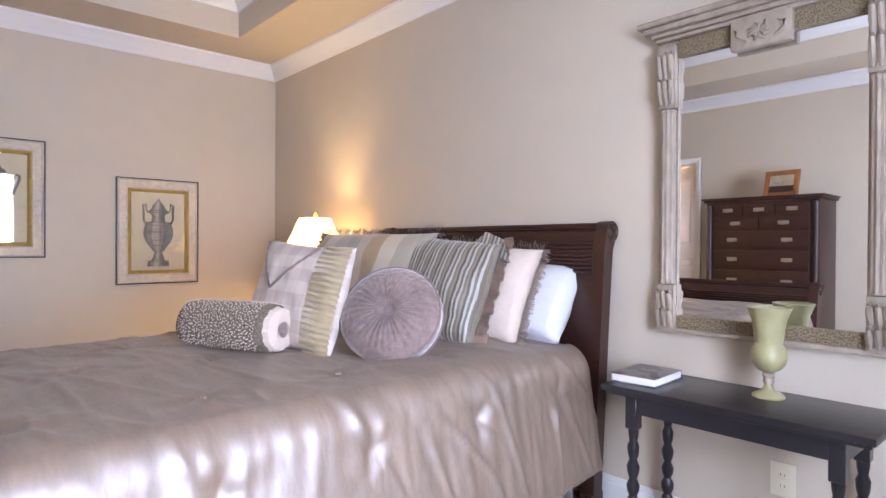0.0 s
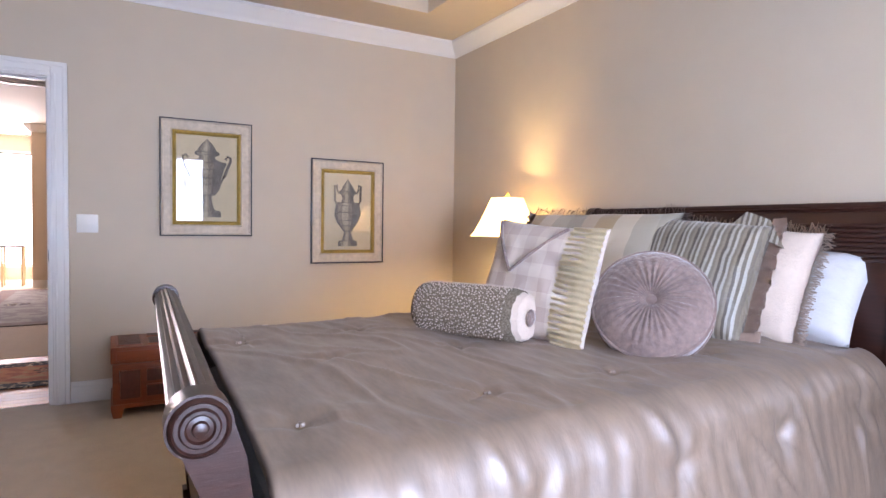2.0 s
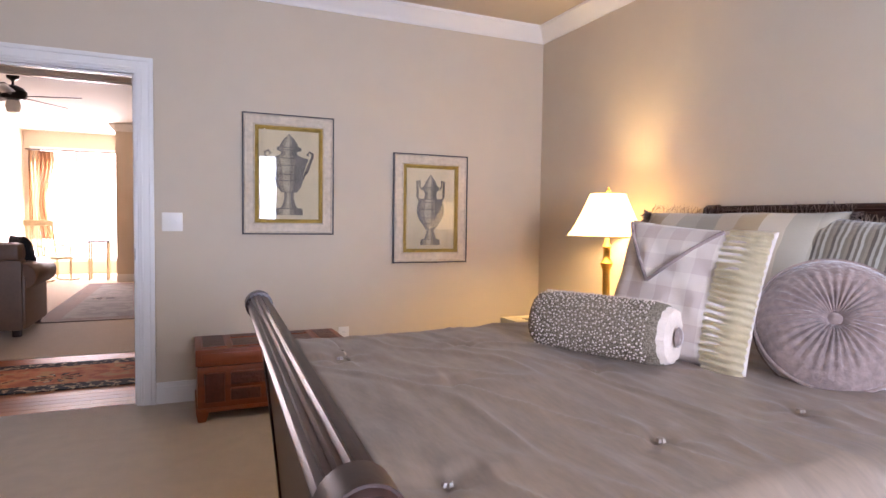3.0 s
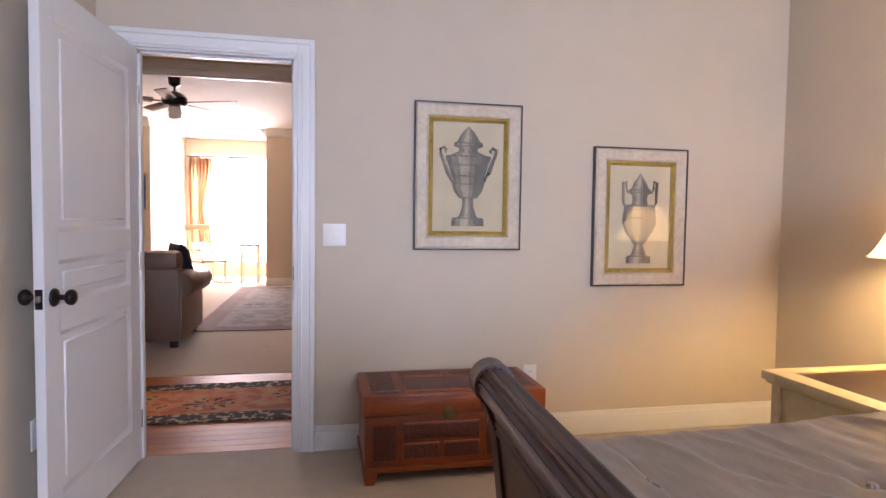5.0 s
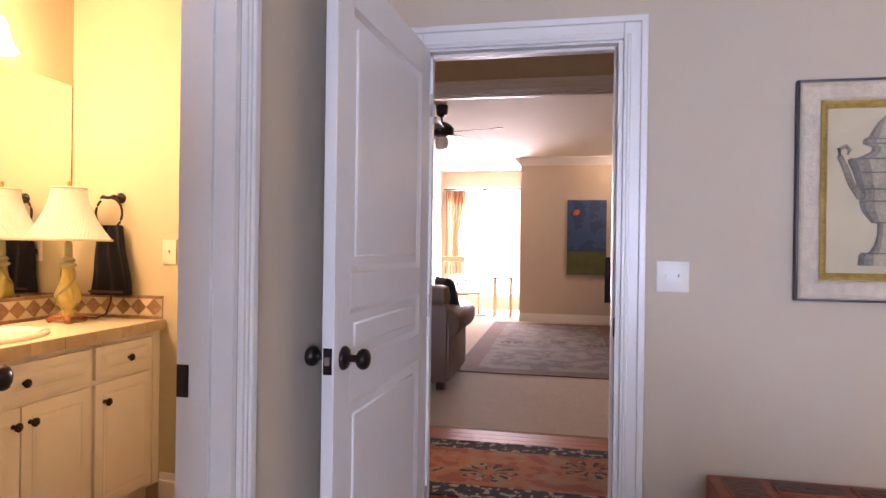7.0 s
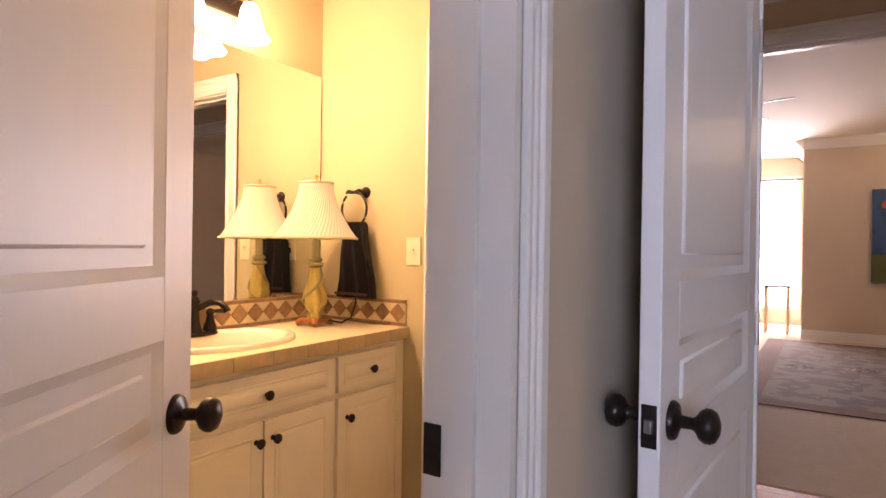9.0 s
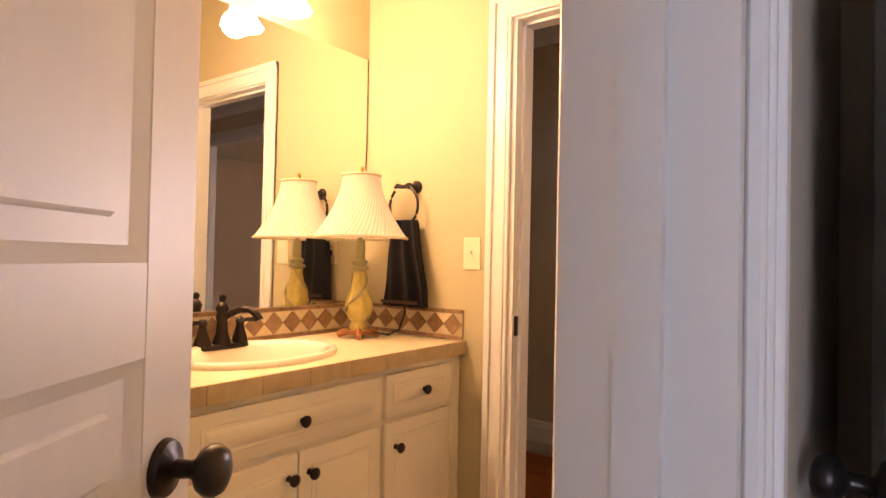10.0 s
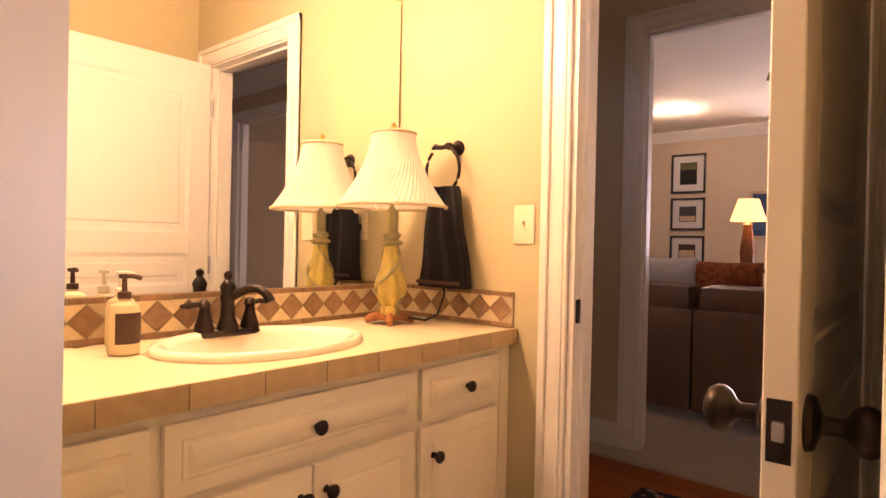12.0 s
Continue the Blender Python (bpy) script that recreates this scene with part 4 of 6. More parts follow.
def round_pillow():
    m = pose(1.42, 1.545, ZB + 0.145, 0, 0, -52) @ pose(0, 0, 0, 60, 0, 0)
    p = thing("round_pillow", m, "mauve velvet round pillow with pleats and centre button", "pillow", G)
    R = 0.195
    bm = bm_new()
    seg, rings = 132, 14
    for s in (1, -1):
        prev = None
        for k in range(rings + 1):
            f = k / rings
            ring = []
            for j in range(seg):
                a = 2 * math.pi * j / seg
                pl = 0.005 * math.cos(33 * a + 2.4 * noise.noise(Vector((math.cos(a), math.sin(a), 3)))) * math.sin(math.pi * min(1, f * 1.1)) ** 0.7
                z = 0.055 * (1 - f ** 4) - 0.030 * math.exp(-(f / 0.16) ** 2) + 0.03 + pl
                ring.append(bm.verts.new((max(f, 0.02) * R * math.cos(a), max(f, 0.02) * R * math.sin(a), s * z)))
            if prev:
                for j in range(seg):
                    q = (prev[j], ring[j], ring[(j + 1) % seg], prev[(j + 1) % seg])
                    bm.faces.new(q if s > 0 else q[::-1])
            prev = ring
        if s > 0:
            rim = prev
        else:
            for j in range(seg):
                bm.faces.new((rim[j], prev[j], prev[(j + 1) % seg], rim[(j + 1) % seg]))
    part("cover", bm, VELVET, p, "", 180)
    for s in (1, -1):
        part("piping", tube([(R * 1.0 * math.cos(2 * math.pi * k / 60), R * 1.0 * math.sin(2 * math.pi * k / 60), s * 0.03) for k in range(61)], 0.005, 8), VELVET, p)
    part("button", lathe([(0.024, 0.048), (0.024, 0.056), (0.016, 0.066), (0.003, 0.069)], 20), VELVET, p, "covered centre button")
    return p


round_pillow()


def bolster():
    m = pose(1.075, 1.79, ZB + 0.096, 0, 0, 24)
    p = thing("bolster", m, "beaded grey chenille bolster with a tufted end", "pillow", G)
    R, L = 0.098, 0.46
    bm = bm_new()
    prof = [(0.03, -0.006), (0.07, 0.0), (0.092, 0.018), (R, 0.06), (R + 0.002, L / 2), (R, L - 0.06), (0.09, L - 0.016), (0.05, L), (0.01, L)]
    lathe(prof, 40, bm, m=pose(0, 0, 0, -90))
    for v in bm.verts:
        v.co += v.co * 0.015 * noise.noise(v.co * 9)
    bmesh.ops.recalc_face_normals(bm, faces=bm.faces)
    part("cover", bm, BEADED, p, "", 180)
    bm = bm_new()
    rnd = random.Random(3)
    for i in range(34):
        for j in range(46):
            a = 2 * math.pi * (j + 0.5 * (i % 2)) / 46 + rnd.uniform(-0.05, 0.05)
            yy = 0.045 + (L - 0.08) * i / 33 + rnd.uniform(-0.005, 0.005)
            if math.sin(a) > -0.75:
                bmesh.ops.create_icosphere(bm, subdivisions=1, radius=0.0031, matrix=Matrix.Translation(((R + 0.002) * math.cos(a), yy, (R + 0.002) * math.sin(a))))
    part("beading", bm, PEACH, p, "tiny pale beads")["kind"] = "stuff"
    bm = lathe([(0.086, 0.012), (0.078, -0.008), (0.05, -0.017), (0.026, -0.012)], 30, m=pose(0, 0, 0, -90), flute=12, depth=0.04)
    bmesh.ops.recalc_face_normals(bm, faces=bm.faces)
    part("end_tuft", bm, PEACH, p, "pale fluffy end")
    bm = lathe([(0.03, -0.020), (0.02, -0.028), (0.004, -0.030)], 20, m=pose(0, 0, 0, -90))
    bmesh.ops.recalc_face_normals(bm, faces=bm.faces)
    part("end_button", bm, VELVET, p, "mauve covered button")


bolster()


# ---- bedside ----
def empire_shade(r0, r1, z0, z1, material, p, panels=6, square=False):
    bm = bm_new()
    n = 8 if square else 36
    prof = []
    for k in range(9):
        f = k / 8
        prof.append((r0 + (r1 - r0) * (f ** 0.8), z0 + (z1 - z0) * f))
    rings = []
    for r, z in prof:
        rings.append([bm.verts.new((r * math.cos(2 * math.pi * j / n + 0.39), r * math.sin(2 * math.pi * j / n + 0.39), z)) for j in range(n)])
    for a, b in zip(rings, rings[1:]):
        for j in range(n):
            bm.faces.new((a[j], a[(j + 1) % n], b[(j + 1) % n], b[j]))
    bmesh.ops.solidify(bm, geom=list(bm.faces), thickness=0.002)
    return part("shade", bm, material, p, "glowing cream fabric shade", 20 if square else 40)


def nightstand():
    t = thing("nightstand", pose(1.575, 3.03, 0), "distressed cream painted bedside table with a dark inset top", "nightstand")
    W, D, H = 0.76, 0.60, 0.58
    for x in (0.0, W - 0.05):
        for y in (0.0, D - 0.05):
            part("leg", boxm(x, y, 0, x + 0.05, y + 0.05, H - 0.04, 0.006), CREAMPAINT, t)
    part("case", boxm(0.012, 0.012, 0.17, W - 0.012, D - 0.012, H - 0.04, 0.004), CREAMPAINT, t)
    part("drawer_front", boxm(0.0, 0.08, H - 0.17, 0.014, D - 0.08, H - 0.06, 0.004), CREAMPAINT, t)
    part("moulding", boxm(-0.016, -0.016, H - 0.055, W + 0.016, D + 0.016, H - 0.04, 0.005), CREAMPAINT, t)
    bm = bm_new()
    for q in ((-0.03, -0.03, W + 0.03, 0.05), (-0.03, D - 0.05, W + 0.03, D + 0.03), (-0.03, 0.05, 0.07, D - 0.05), (W - 0.05, 0.05, W + 0.03, D - 0.05)):
        box(bm, q[0], q[1], H - 0.04, q[2], q[3], H, 0.006)
    part("top_border", bm, CREAMPAINT, t)
    part("inset_top", boxm(0.07, 0.05, H - 0.03, W - 0.05, D - 0.05, H - 0.006), MAHOG, t, "dark brown inset panel")
    part("lower_shelf", boxm(0.02, 0.02, 0.14, W - 0.02, D - 0.02, 0.165, 0.004), CREAMPAINT, t)


nightstand()


def bedside_lamp():
    p = thing("table_lamp", pose(2.12, 3.38, 0.58), "brass column table lamp with a glowing cream bell shade", "lamp")
    part("base", lathe([(0.085, 0), (0.085, 0.015), (0.07, 0.022), (0.06, 0.045), (0.035, 0.06), (0.024, 0.08)], 32), BRASS, p)
    part("column", lathe([(0.024, 0.08), (0.034, 0.10), (0.024, 0.125), (0.022, 0.30), (0.034, 0.325), (0.040, 0.345), (0.024, 0.37), (0.020, 0.43), (0.030, 0.445), (0.014, 0.47), (0.010, 0.53)], 28), BRASS, p)
    empire_shade(0.25, 0.11, 0.505, 0.765, SHADE, p, square=True)
    part("rim", tube([(0.251 * math.cos(math.pi / 4 * k + 0.39), 0.251 * math.sin(math.pi / 4 * k + 0.39), 0.507) for k in range(9)], 0.005, 6), CREAMSATIN, p)
    part("finial", lathe([(0.006, 0.765), (0.014, 0.772), (0.016, 0.785), (0.006, 0.795), (0.009, 0.801), (0.002, 0.807)], 16), BRASS, p)


bedside_lamp()


# ---- mirror, console table and what stands on it ----
def tall_mirror():
    M = pose(EAST, 0.54, 0) @ pose(0, 0, 0, 0, 0, -90)      # local x runs towards -y, local -y faces the room
    t = thing("wall_mirror", M @ pose(0, 0, 0.085) @ Matrix.Diagonal((0.985, 1, 0.945, 1)), "large carved grey-washed wall mirror with fluted columns", "mirror")
    # local: x from -0.41 to 0.41, z up, room side is -y
    g0, g1, z0, z1 = -0.325, 0.325, 0.845, 1.945
    part("mirror_glass", boxm(g0, -0.016, z0, g1, -0.010, z1), MIRROR, t, "clear silvered mirror glass")
    part("backing", boxm(-0.40, -0.0095, 0.78, 0.40, -0.001, 2.07), ANTIQUE, t)
    for s in (-1, 1):
        x0, x1 = sorted((s * 0.325, s * 0.405))
        part("column_back", boxm(x0, -0.026, 0.80, x1, -0.010, 2.02), ANTIQUE, t)
        c = (x0 + x1) / 2
        bm = lathe([(0.032, 0.98), (0.034, 0.99), (0.031, 1.0), (0.030, 1.70), (0.034, 1.715), (0.031, 1.725)], 80, flute=10, depth=0.06, center=(c, -0.030, 0))
        part("fluted_shaft", bm, ANTIQUE, t, "", 25)
        for za, zb in ((1.73, 2.0), (0.785, 0.975)):
            h = zb - za
            bm = boxm(c - 0.038, -0.05, za, c + 0.038, -0.026, zb, 0.004)
            # acanthus leaves in two tiers
            for tier in range(2):
                for k in range(3):
                    lx = c + (k - 1) * 0.024
                    pts = [(lx, -0.050, za + h * (0.06 + 0.40 * tier)), (lx, -0.060, za + h * (0.25 + 0.40 * tier)), (lx, -0.070, za + h * (0.42 + 0.40 * tier)), (lx, -0.060, za + h * (0.48 + 0.40 * tier))]
                    tube(pts, [0.006, 0.013, 0.010, 0.004], 8, bm)
            part("leaf_capital", bm, ANTIQUE, t, "carved acanthus block")
    part("lower_rail", boxm(g0, -0.034, 0.79, g1, -0.0165, 0.845, 0.004), ANTIQUEGOLD, t, "gilt fretwork rail")
    part("lower_bead", boxm(-0.41, -0.046, 0.773, 0.41, -0.010, 0.79, 0.003), ANTIQUE, t)
    part("upper_rail", boxm(g0, -0.034, 1.945, g1, -0.0165, 2.02, 0.004), ANTIQUEGOLD, t, "gilt fretwork rail")
    bm = bm_new()
    for k, (w, d, za, zb) in enumerate(((0.415, 0.05, 2.02, 2.038), (0.43, 0.065, 2.038, 2.056), (0.455, 0.085, 2.056, 2.082), (0.475, 0.10, 2.082, 2.105))):
        box(bm, -w, -d, za, w, -0.0, zb, 0.004, 1)
    part("cornice", bm, ANTIQUE, t, "stepped moulded cornice")
    bm = boxm(-0.105, -0.062, 1.905, 0.105, -0.030, 2.02, 0.005)
    for a in range(8):
        q = a * math.pi / 4
        tube([(0, -0.064, 1.962), (0.025 * math.cos(q), -0.072, 1.962 + 0.022 * math.sin(q)), (0.045 * math.cos(q + 0.4), -0.064, 1.962 + 0.036 * math.sin(q + 0.4))], [0.009, 0.008, 0.004], 6, bm)
    for s in (-1, 1):
        tube([(s * 0.05, -0.063, 1.93), (s * 0.08, -0.068, 1.95), (s * 0.085, -0.068, 1.98), (s * 0.06, -0.064, 1.99)], [0.006, 0.007, 0.006, 0.004], 6, bm)
    part("crest_plaque", bm, ANTIQUE, t, "carved floral plaque")


tall_mirror()

TURNED = [(0.017, 0.0), (0.020, 0.02), (0.013, 0.05), (0.016, 0.10), (0.022, 0.115), (0.015, 0.13), (0.024, 0.155), (0.024, 0.175), (0.014, 0.195), (0.022, 0.215), (0.024, 0.235), (0.014, 0.26), (0.022, 0.285), (0.024, 0.305), (0.014, 0.33), (0.020, 0.35), (0.022, 0.38), (0.014, 0.40), (0.018, 0.42), (0.020, 0.45)]


def console():
    t = thing("console_table", pose(1.985, 0.124, 0), "black lacquered console table with bobbin-turned legs", "table")
    W, L, H = 0.36, 0.835, 0.645
    bm = boxm(-0.012, -0.012, H - 0.024, W + 0.012, L + 0.012, H, 0.006)
    box(bm, 0.0, 0.0, H - 0.036, W, L, H - 0.024, 0.004)
    part("tabletop", bm, EBONY, t)
    bm = bm_new()
    for q in ((0.03, 0.07, 0.05, L - 0.07), (W - 0.05, 0.07, W - 0.03, L - 0.07)):
        box(bm, q[0], q[1], H - 0.10, q[2], q[3], H - 0.036)
    for y in (0.07, L - 0.09):
        box(bm, 0.05, y, H - 0.10, W - 0.05, y + 0.02, H - 0.036)
    part("apron", bm, EBONY, t)
    for x in (0.05, W - 0.05):
        for y in (0.09, L - 0.09):
            bm = lathe(TURNED, 20, center=(x, y, 0.04))
            box(bm, x - 0.022, y - 0.022, 0.485, x + 0.022, y + 0.022, H - 0.036, 0.002, 1)
            box(bm, x - 0.02, y - 0.02, 0.0, x + 0.02, y + 0.02, 0.045, 0.002, 1)
            part("leg", bm, EBONY, t, "bobbin-turned leg")


console()


def vase():
    p = thing("vase", pose(2.235, 0.475, 0.645), "green glazed ceramic urn vase with a flared rim", "vase")
    part("foot", lathe([(0.050, 0), (0.052, 0.006), (0.047, 0.012), (0.030, 0.02), (0.018, 0.03), (0.014, 0.045)], 32), GREENCER, p)
    part("stem", lathe([(0.014, 0.045), (0.018, 0.055), (0.015, 0.065), (0.020, 0.075), (0.016, 0.085)], 24), ANTIQUE, p, "worn greyish stem")
    out = [(0.016, 0.085), (0.035, 0.095), (0.052, 0.115), (0.058, 0.14), (0.055, 0.165), (0.046, 0.18), (0.042, 0.187), (0.045, 0.20), (0.048, 0.23), (0.054, 0.265), (0.067, 0.30), (0.071, 0.308)]
    inn = [(0.067, 0.310), (0.050, 0.265), (0.044, 0.23), (0.040, 0.20), (0.03, 0.15), (0.01, 0.12)]
    part("bowl", lathe(out + inn, 40), GREENCER, p)


vase()


def book(loc, yaw, w, d, h):
    p = thing("book", pose(*loc, 0, 0, yaw), "thick white-paged book with a grey photographic cover", "book")
    part("page_block", boxm(0.003, 0.003, 0.004, w - 0.003, d - 0.003, h - 0.003), PAGES, p)
    part("cover", box(boxm(0, 0, h - 0.003, w, d, h, 0.001), 0, 0, 0, w, d, 0.004), BOOKCOVER, p)
    return p


book((2.045, 0.79, 0.646), 4, 0.24, 0.175, 0.032)
plate("wall_outlet", pose(EAST, 0.47, 0.325, 0, 0, -90), 0.085, 0.12, IVORY, "ivory double wall socket below the mirror", 0, 2)


# ---- north wall: pictures, switch, camphor chest ----
def mitred(x0, z0, x1, z1, w, profile):
    """A picture-frame moulding with mitred corners; profile runs from the outer to the inner edge."""
    bm = bm_new()
    rings = []
    for f, y in profile:
        d = f * w
        rings.append([bm.verts.new(p) for p in ((x0 + d, y, z0 + d), (x1 - d, y, z0 + d), (x1 - d, y, z1 - d), (x0 + d, y, z1 - d))])
    for a, b in zip(rings, rings[1:]):
        for k in range(4):
            bm.faces.new((a[k], a[(k + 1) % 4], b[(k + 1) % 4], b[k]))
    bmesh.ops.recalc_face_normals(bm, faces=bm.faces)
    return bm


def picture(x0, z0, x1, z1, kind):
    t = thing("framed_print", pose(x0, NORTH, z0), "framed engraving of a classical urn, gilt inner and silver outer frame", "picture", "urn prints")
    w, h = x1 - x0, z1 - z0
    part("outer_edge", ring_frame(0, 0, w, h, 0.008, -0.026, -0.001, 0.002), DARKLINE, t)
    part("frame", mitred(0.008, 0.008, w - 0.008, h - 0.008, 0.070, [(0, -0.001), (0, -0.020), (0.10, -0.026), (0.25, -0.021), (0.45, -0.0225), (0.80, -0.021), (0.92, -0.025), (1, -0.019), (1, -0.001)]), SILVERLEAF, t, "", 25)
    part("inner_gilt", mitred(0.078, 0.078, w - 0.078, h - 0.078, 0.024, [(0, -0.001), (0, -0.024), (0.4, -0.026), (1, -0.014), (1, -0.001)]), GOLD, t, "gilt beaded slip", 25)
    bm = bm_new()
    for k in range(44):
        for s in (0.090, w - 0.090):
            z = 0.09 + (h - 0.18) * k / 43
            bmesh.ops.create_icosphere(bm, subdivisions=1, radius=0.005, matrix=Matrix.Translation((s, -0.0235, z)))
    part("beading", bm, GOLD, t)["kind"] = "stuff"
    part("paper", boxm(0.102, -0.006, 0.102, w - 0.102, -0.002, h - 0.102), PAPER, t)
    cx, b, H = w / 2, 0.13, h - (0.254 if kind == 0 else 0.275)
    if kind == 0:
        prof = [(0.17, 0), (0.165, 0.07), (0.10, 0.09), (0.075, 0.135), (0.058, 0.20), (0.056, 0.275), (0.10, 0.29), (0.15, 0.355), (0.165, 0.41), (0.168, 0.49), (0.19, 0.56), (0.21, 0.63), (0.235, 0.68), (0.235, 0.70), (0.17, 0.715), (0.10, 0.75), (0.095, 0.78), (0.15, 0.80), (0.15, 0.825), (0.115, 0.85), (0.09, 0.90), (0.055, 0.95), (0.03, 0.97), (0.004, 1.0)]
    else:
        prof = [(0.15, 0), (0.145, 0.07), (0.09, 0.09), (0.07, 0.15), (0.05, 0.215), (0.085, 0.245), (0.12, 0.295), (0.17, 0.355), (0.205, 0.45), (0.205, 0.53), (0.185, 0.61), (0.175, 0.64), (0.10, 0.655), (0.085, 0.72), (0.10, 0.765), (0.135, 0.785), (0.13, 0.815), (0.095, 0.85), (0.075, 0.90), (0.035, 0.95), (0.004, 1.0)]
    k = H

    def flat(points, y, material, name):
        bm = bm_new()
        half = len(points) // 2
        rows = []
        for p, q in zip(points[:half], points[half:][::-1]):
            rows.append([bm.verts.new((p[0], y - 0.002, p[1])), bm.verts.new((q[0], y - 0.002, q[1])), bm.verts.new((q[0], y, q[1])), bm.verts.new((p[0], y, p[1]))])
        for a, b in zip(rows, rows[1:]):
            for i in range(4):
                bm.faces.new((a[i], a[(i + 1) % 4], b[(i + 1) % 4], b[i]))
        bm.faces.new(rows[0])
        bm.faces.new(rows[-1][::-1])
        bmesh.ops.recalc_face_normals(bm, faces=bm.faces)
        part(name, bm, material, t)
    for f0, f1, ink, name in ((-1, -0.78, INK, "urn_edge"), (-0.78, -0.45, INKMID, "urn_halftone"), (-0.45, 0.05, INKLIGHT, "urn_light"), (0.05, 0.35, INKMID, "urn_halftone"), (0.35, 1, INK, "urn_shade")):
        flat([(cx + f1 * r * k, b + z * H) for r, z in prof] + [(cx + f0 * r * k, b + z * H) for r, z in prof][::-1], -0.0072, ink, name)
    lines = (0.075, 0.28, 0.42, 0.50, 0.61, 0.70, 0.80, 0.83) if kind == 0 else (0.075, 0.22, 0.30, 0.38, 0.50, 0.60, 0.645, 0.79, 0.815)
    for z in lines:
        r = max(p[0] for p in prof if abs(p[1] - z) < 0.05) * 0.96 * k
        part("engraved_line", boxm(cx - r, -0.0106, b + z * H, cx + r, -0.0094, b + z * H + 0.005), INK, t)
    for s in (-1, 1):
        if kind == 0:
            pts = [(0.16, 0.45), (0.215, 0.54), (0.25, 0.64), (0.285, 0.72), (0.29, 0.77), (0.25, 0.79), (0.225, 0.76), (0.24, 0.735)]
            wide = [0.016, 0.015, 0.013, 0.012, 0.011, 0.010, 0.009, 0.005]
        else:
            pts = [(0.17, 0.63), (0.20, 0.68), (0.20, 0.78), (0.205, 0.90), (0.17, 0.915), (0.165, 0.84), (0.14, 0.78)]
            wide = [0.010, 0.011, 0.011, 0.011, 0.009, 0.008, 0.006]
        part("urn_handle", tube([(cx + s * x * k, -0.0085, b + z * H) for x, z in pts], [v * 0.8 for v in wide], 6), INK if s > 0 else INKMID, t)
    pane = part("glass", boxm(0.1025, -0.0185, 0.1025, w - 0.1025, -0.0165, h - 0.1025), PANE, t, "clear reflecting picture glass")
    pane.visible_shadow = False


picture(0.10, 1.062, 0.695, 1.852, 0)
picture(1.125, 0.858, 1.71, 1.65, 1)
plate("light_switch", pose(-0.312, NORTH, 1.138), 0.118, 0.115, PLASTIC, "white double light switch beside the door", 2)
plate("wall_outlet", pose(WEST, 3.84, 0.40, 0, 0, 90), 0.075, 0.115, PLASTIC, "white wall socket behind the open door", 0, 2)
plate("wall_outlet", pose(0.775, NORTH, 0.36), 0.075, 0.115, PLASTIC, "white wall socket above the skirting", 0, 2)


def camphor_chest():
    t = thing("camphor_chest", pose(-0.19, 4.055, 0), "carved red-brown camphor wood chest with brass lock", "chest")
    W, D, H = 0.88, 0.44, 0.425
    part("body", boxm(0.01, 0.012, 0.075, W - 0.01, D - 0.01, 0.315, 0.004), CAMPHOR, t)
    lid = part("lid", boxm(0.0, 0.0, 0.32, W, D, H - 0.008, 0.008), CAMPHOR, t)
    for q in ((0.04, 0.045, 0.165, D - 0.045), (0.205, 0.045, 0.68, 0.27), (0.205, 0.305, 0.425, D - 0.045), (0.46, 0.305, 0.68, D - 0.045), (0.72, 0.045, W - 0.04, D - 0.045)):
        part("carved_panel", boxm(q[0], q[1], H - 0.010, q[2], q[3], H - 0.001, 0.004), CARVED, lid, "dark carved relief panel")
        part("bead", tube([(q[0], q[1], H - 0.006), (q[2], q[1], H - 0.006), (q[2], q[3], H - 0.006), (q[0], q[3], H - 0.006), (q[0], q[1], H - 0.006)], 0.006, 6), CAMPHOR, lid)
    part("lid_front", boxm(0.03, -0.006, 0.34, W - 0.03, 0.002, 0.395, 0.003), CAMPHOR, lid)
    for q in ((0.05, 0.11, 0.155, 0.275), (0.19, 0.205, 0.55, 0.275), (0.19, 0.115, 0.355, 0.18), (0.385, 0.115, 0.55, 0.18), (0.59, 0.11, W - 0.05, 0.275)):
        part("front_panel", boxm(q[0], 0.0, q[1], q[2], 0.013, q[3], 0.005), CARVED, t, "dark carved relief panel")
        part("front_bead", tube([(q[0], 0.008, q[1]), (q[2], 0.008, q[1]), (q[2], 0.008, q[3]), (q[0], 0.008, q[3]), (q[0], 0.008, q[1])], 0.007, 6), CAMPHOR, t)
    part("lock_plate", lathe([(0.034, 0), (0.034, 0.003), (0.026, 0.006), (0.010, 0.008)], 24, m=pose(0.40, -0.002, 0.325, 90)), TARNISH, t, "round tarnished brass lock plate")
    part("plinth", boxm(0.0, 0.0, 0.055, W, D, 0.078, 0.004), CAMPHOR, t)
    for x in (0.0, W - 0.07):
        for y in (0.0, D - 0.07):
            part("foot", prism([(x, 0.056), (x + 0.07, 0.056), (x + 0.055, 0.0), (x + 0.012, 0.0)], y, y + 0.06), CAMPHOR, t)


camphor_chest()


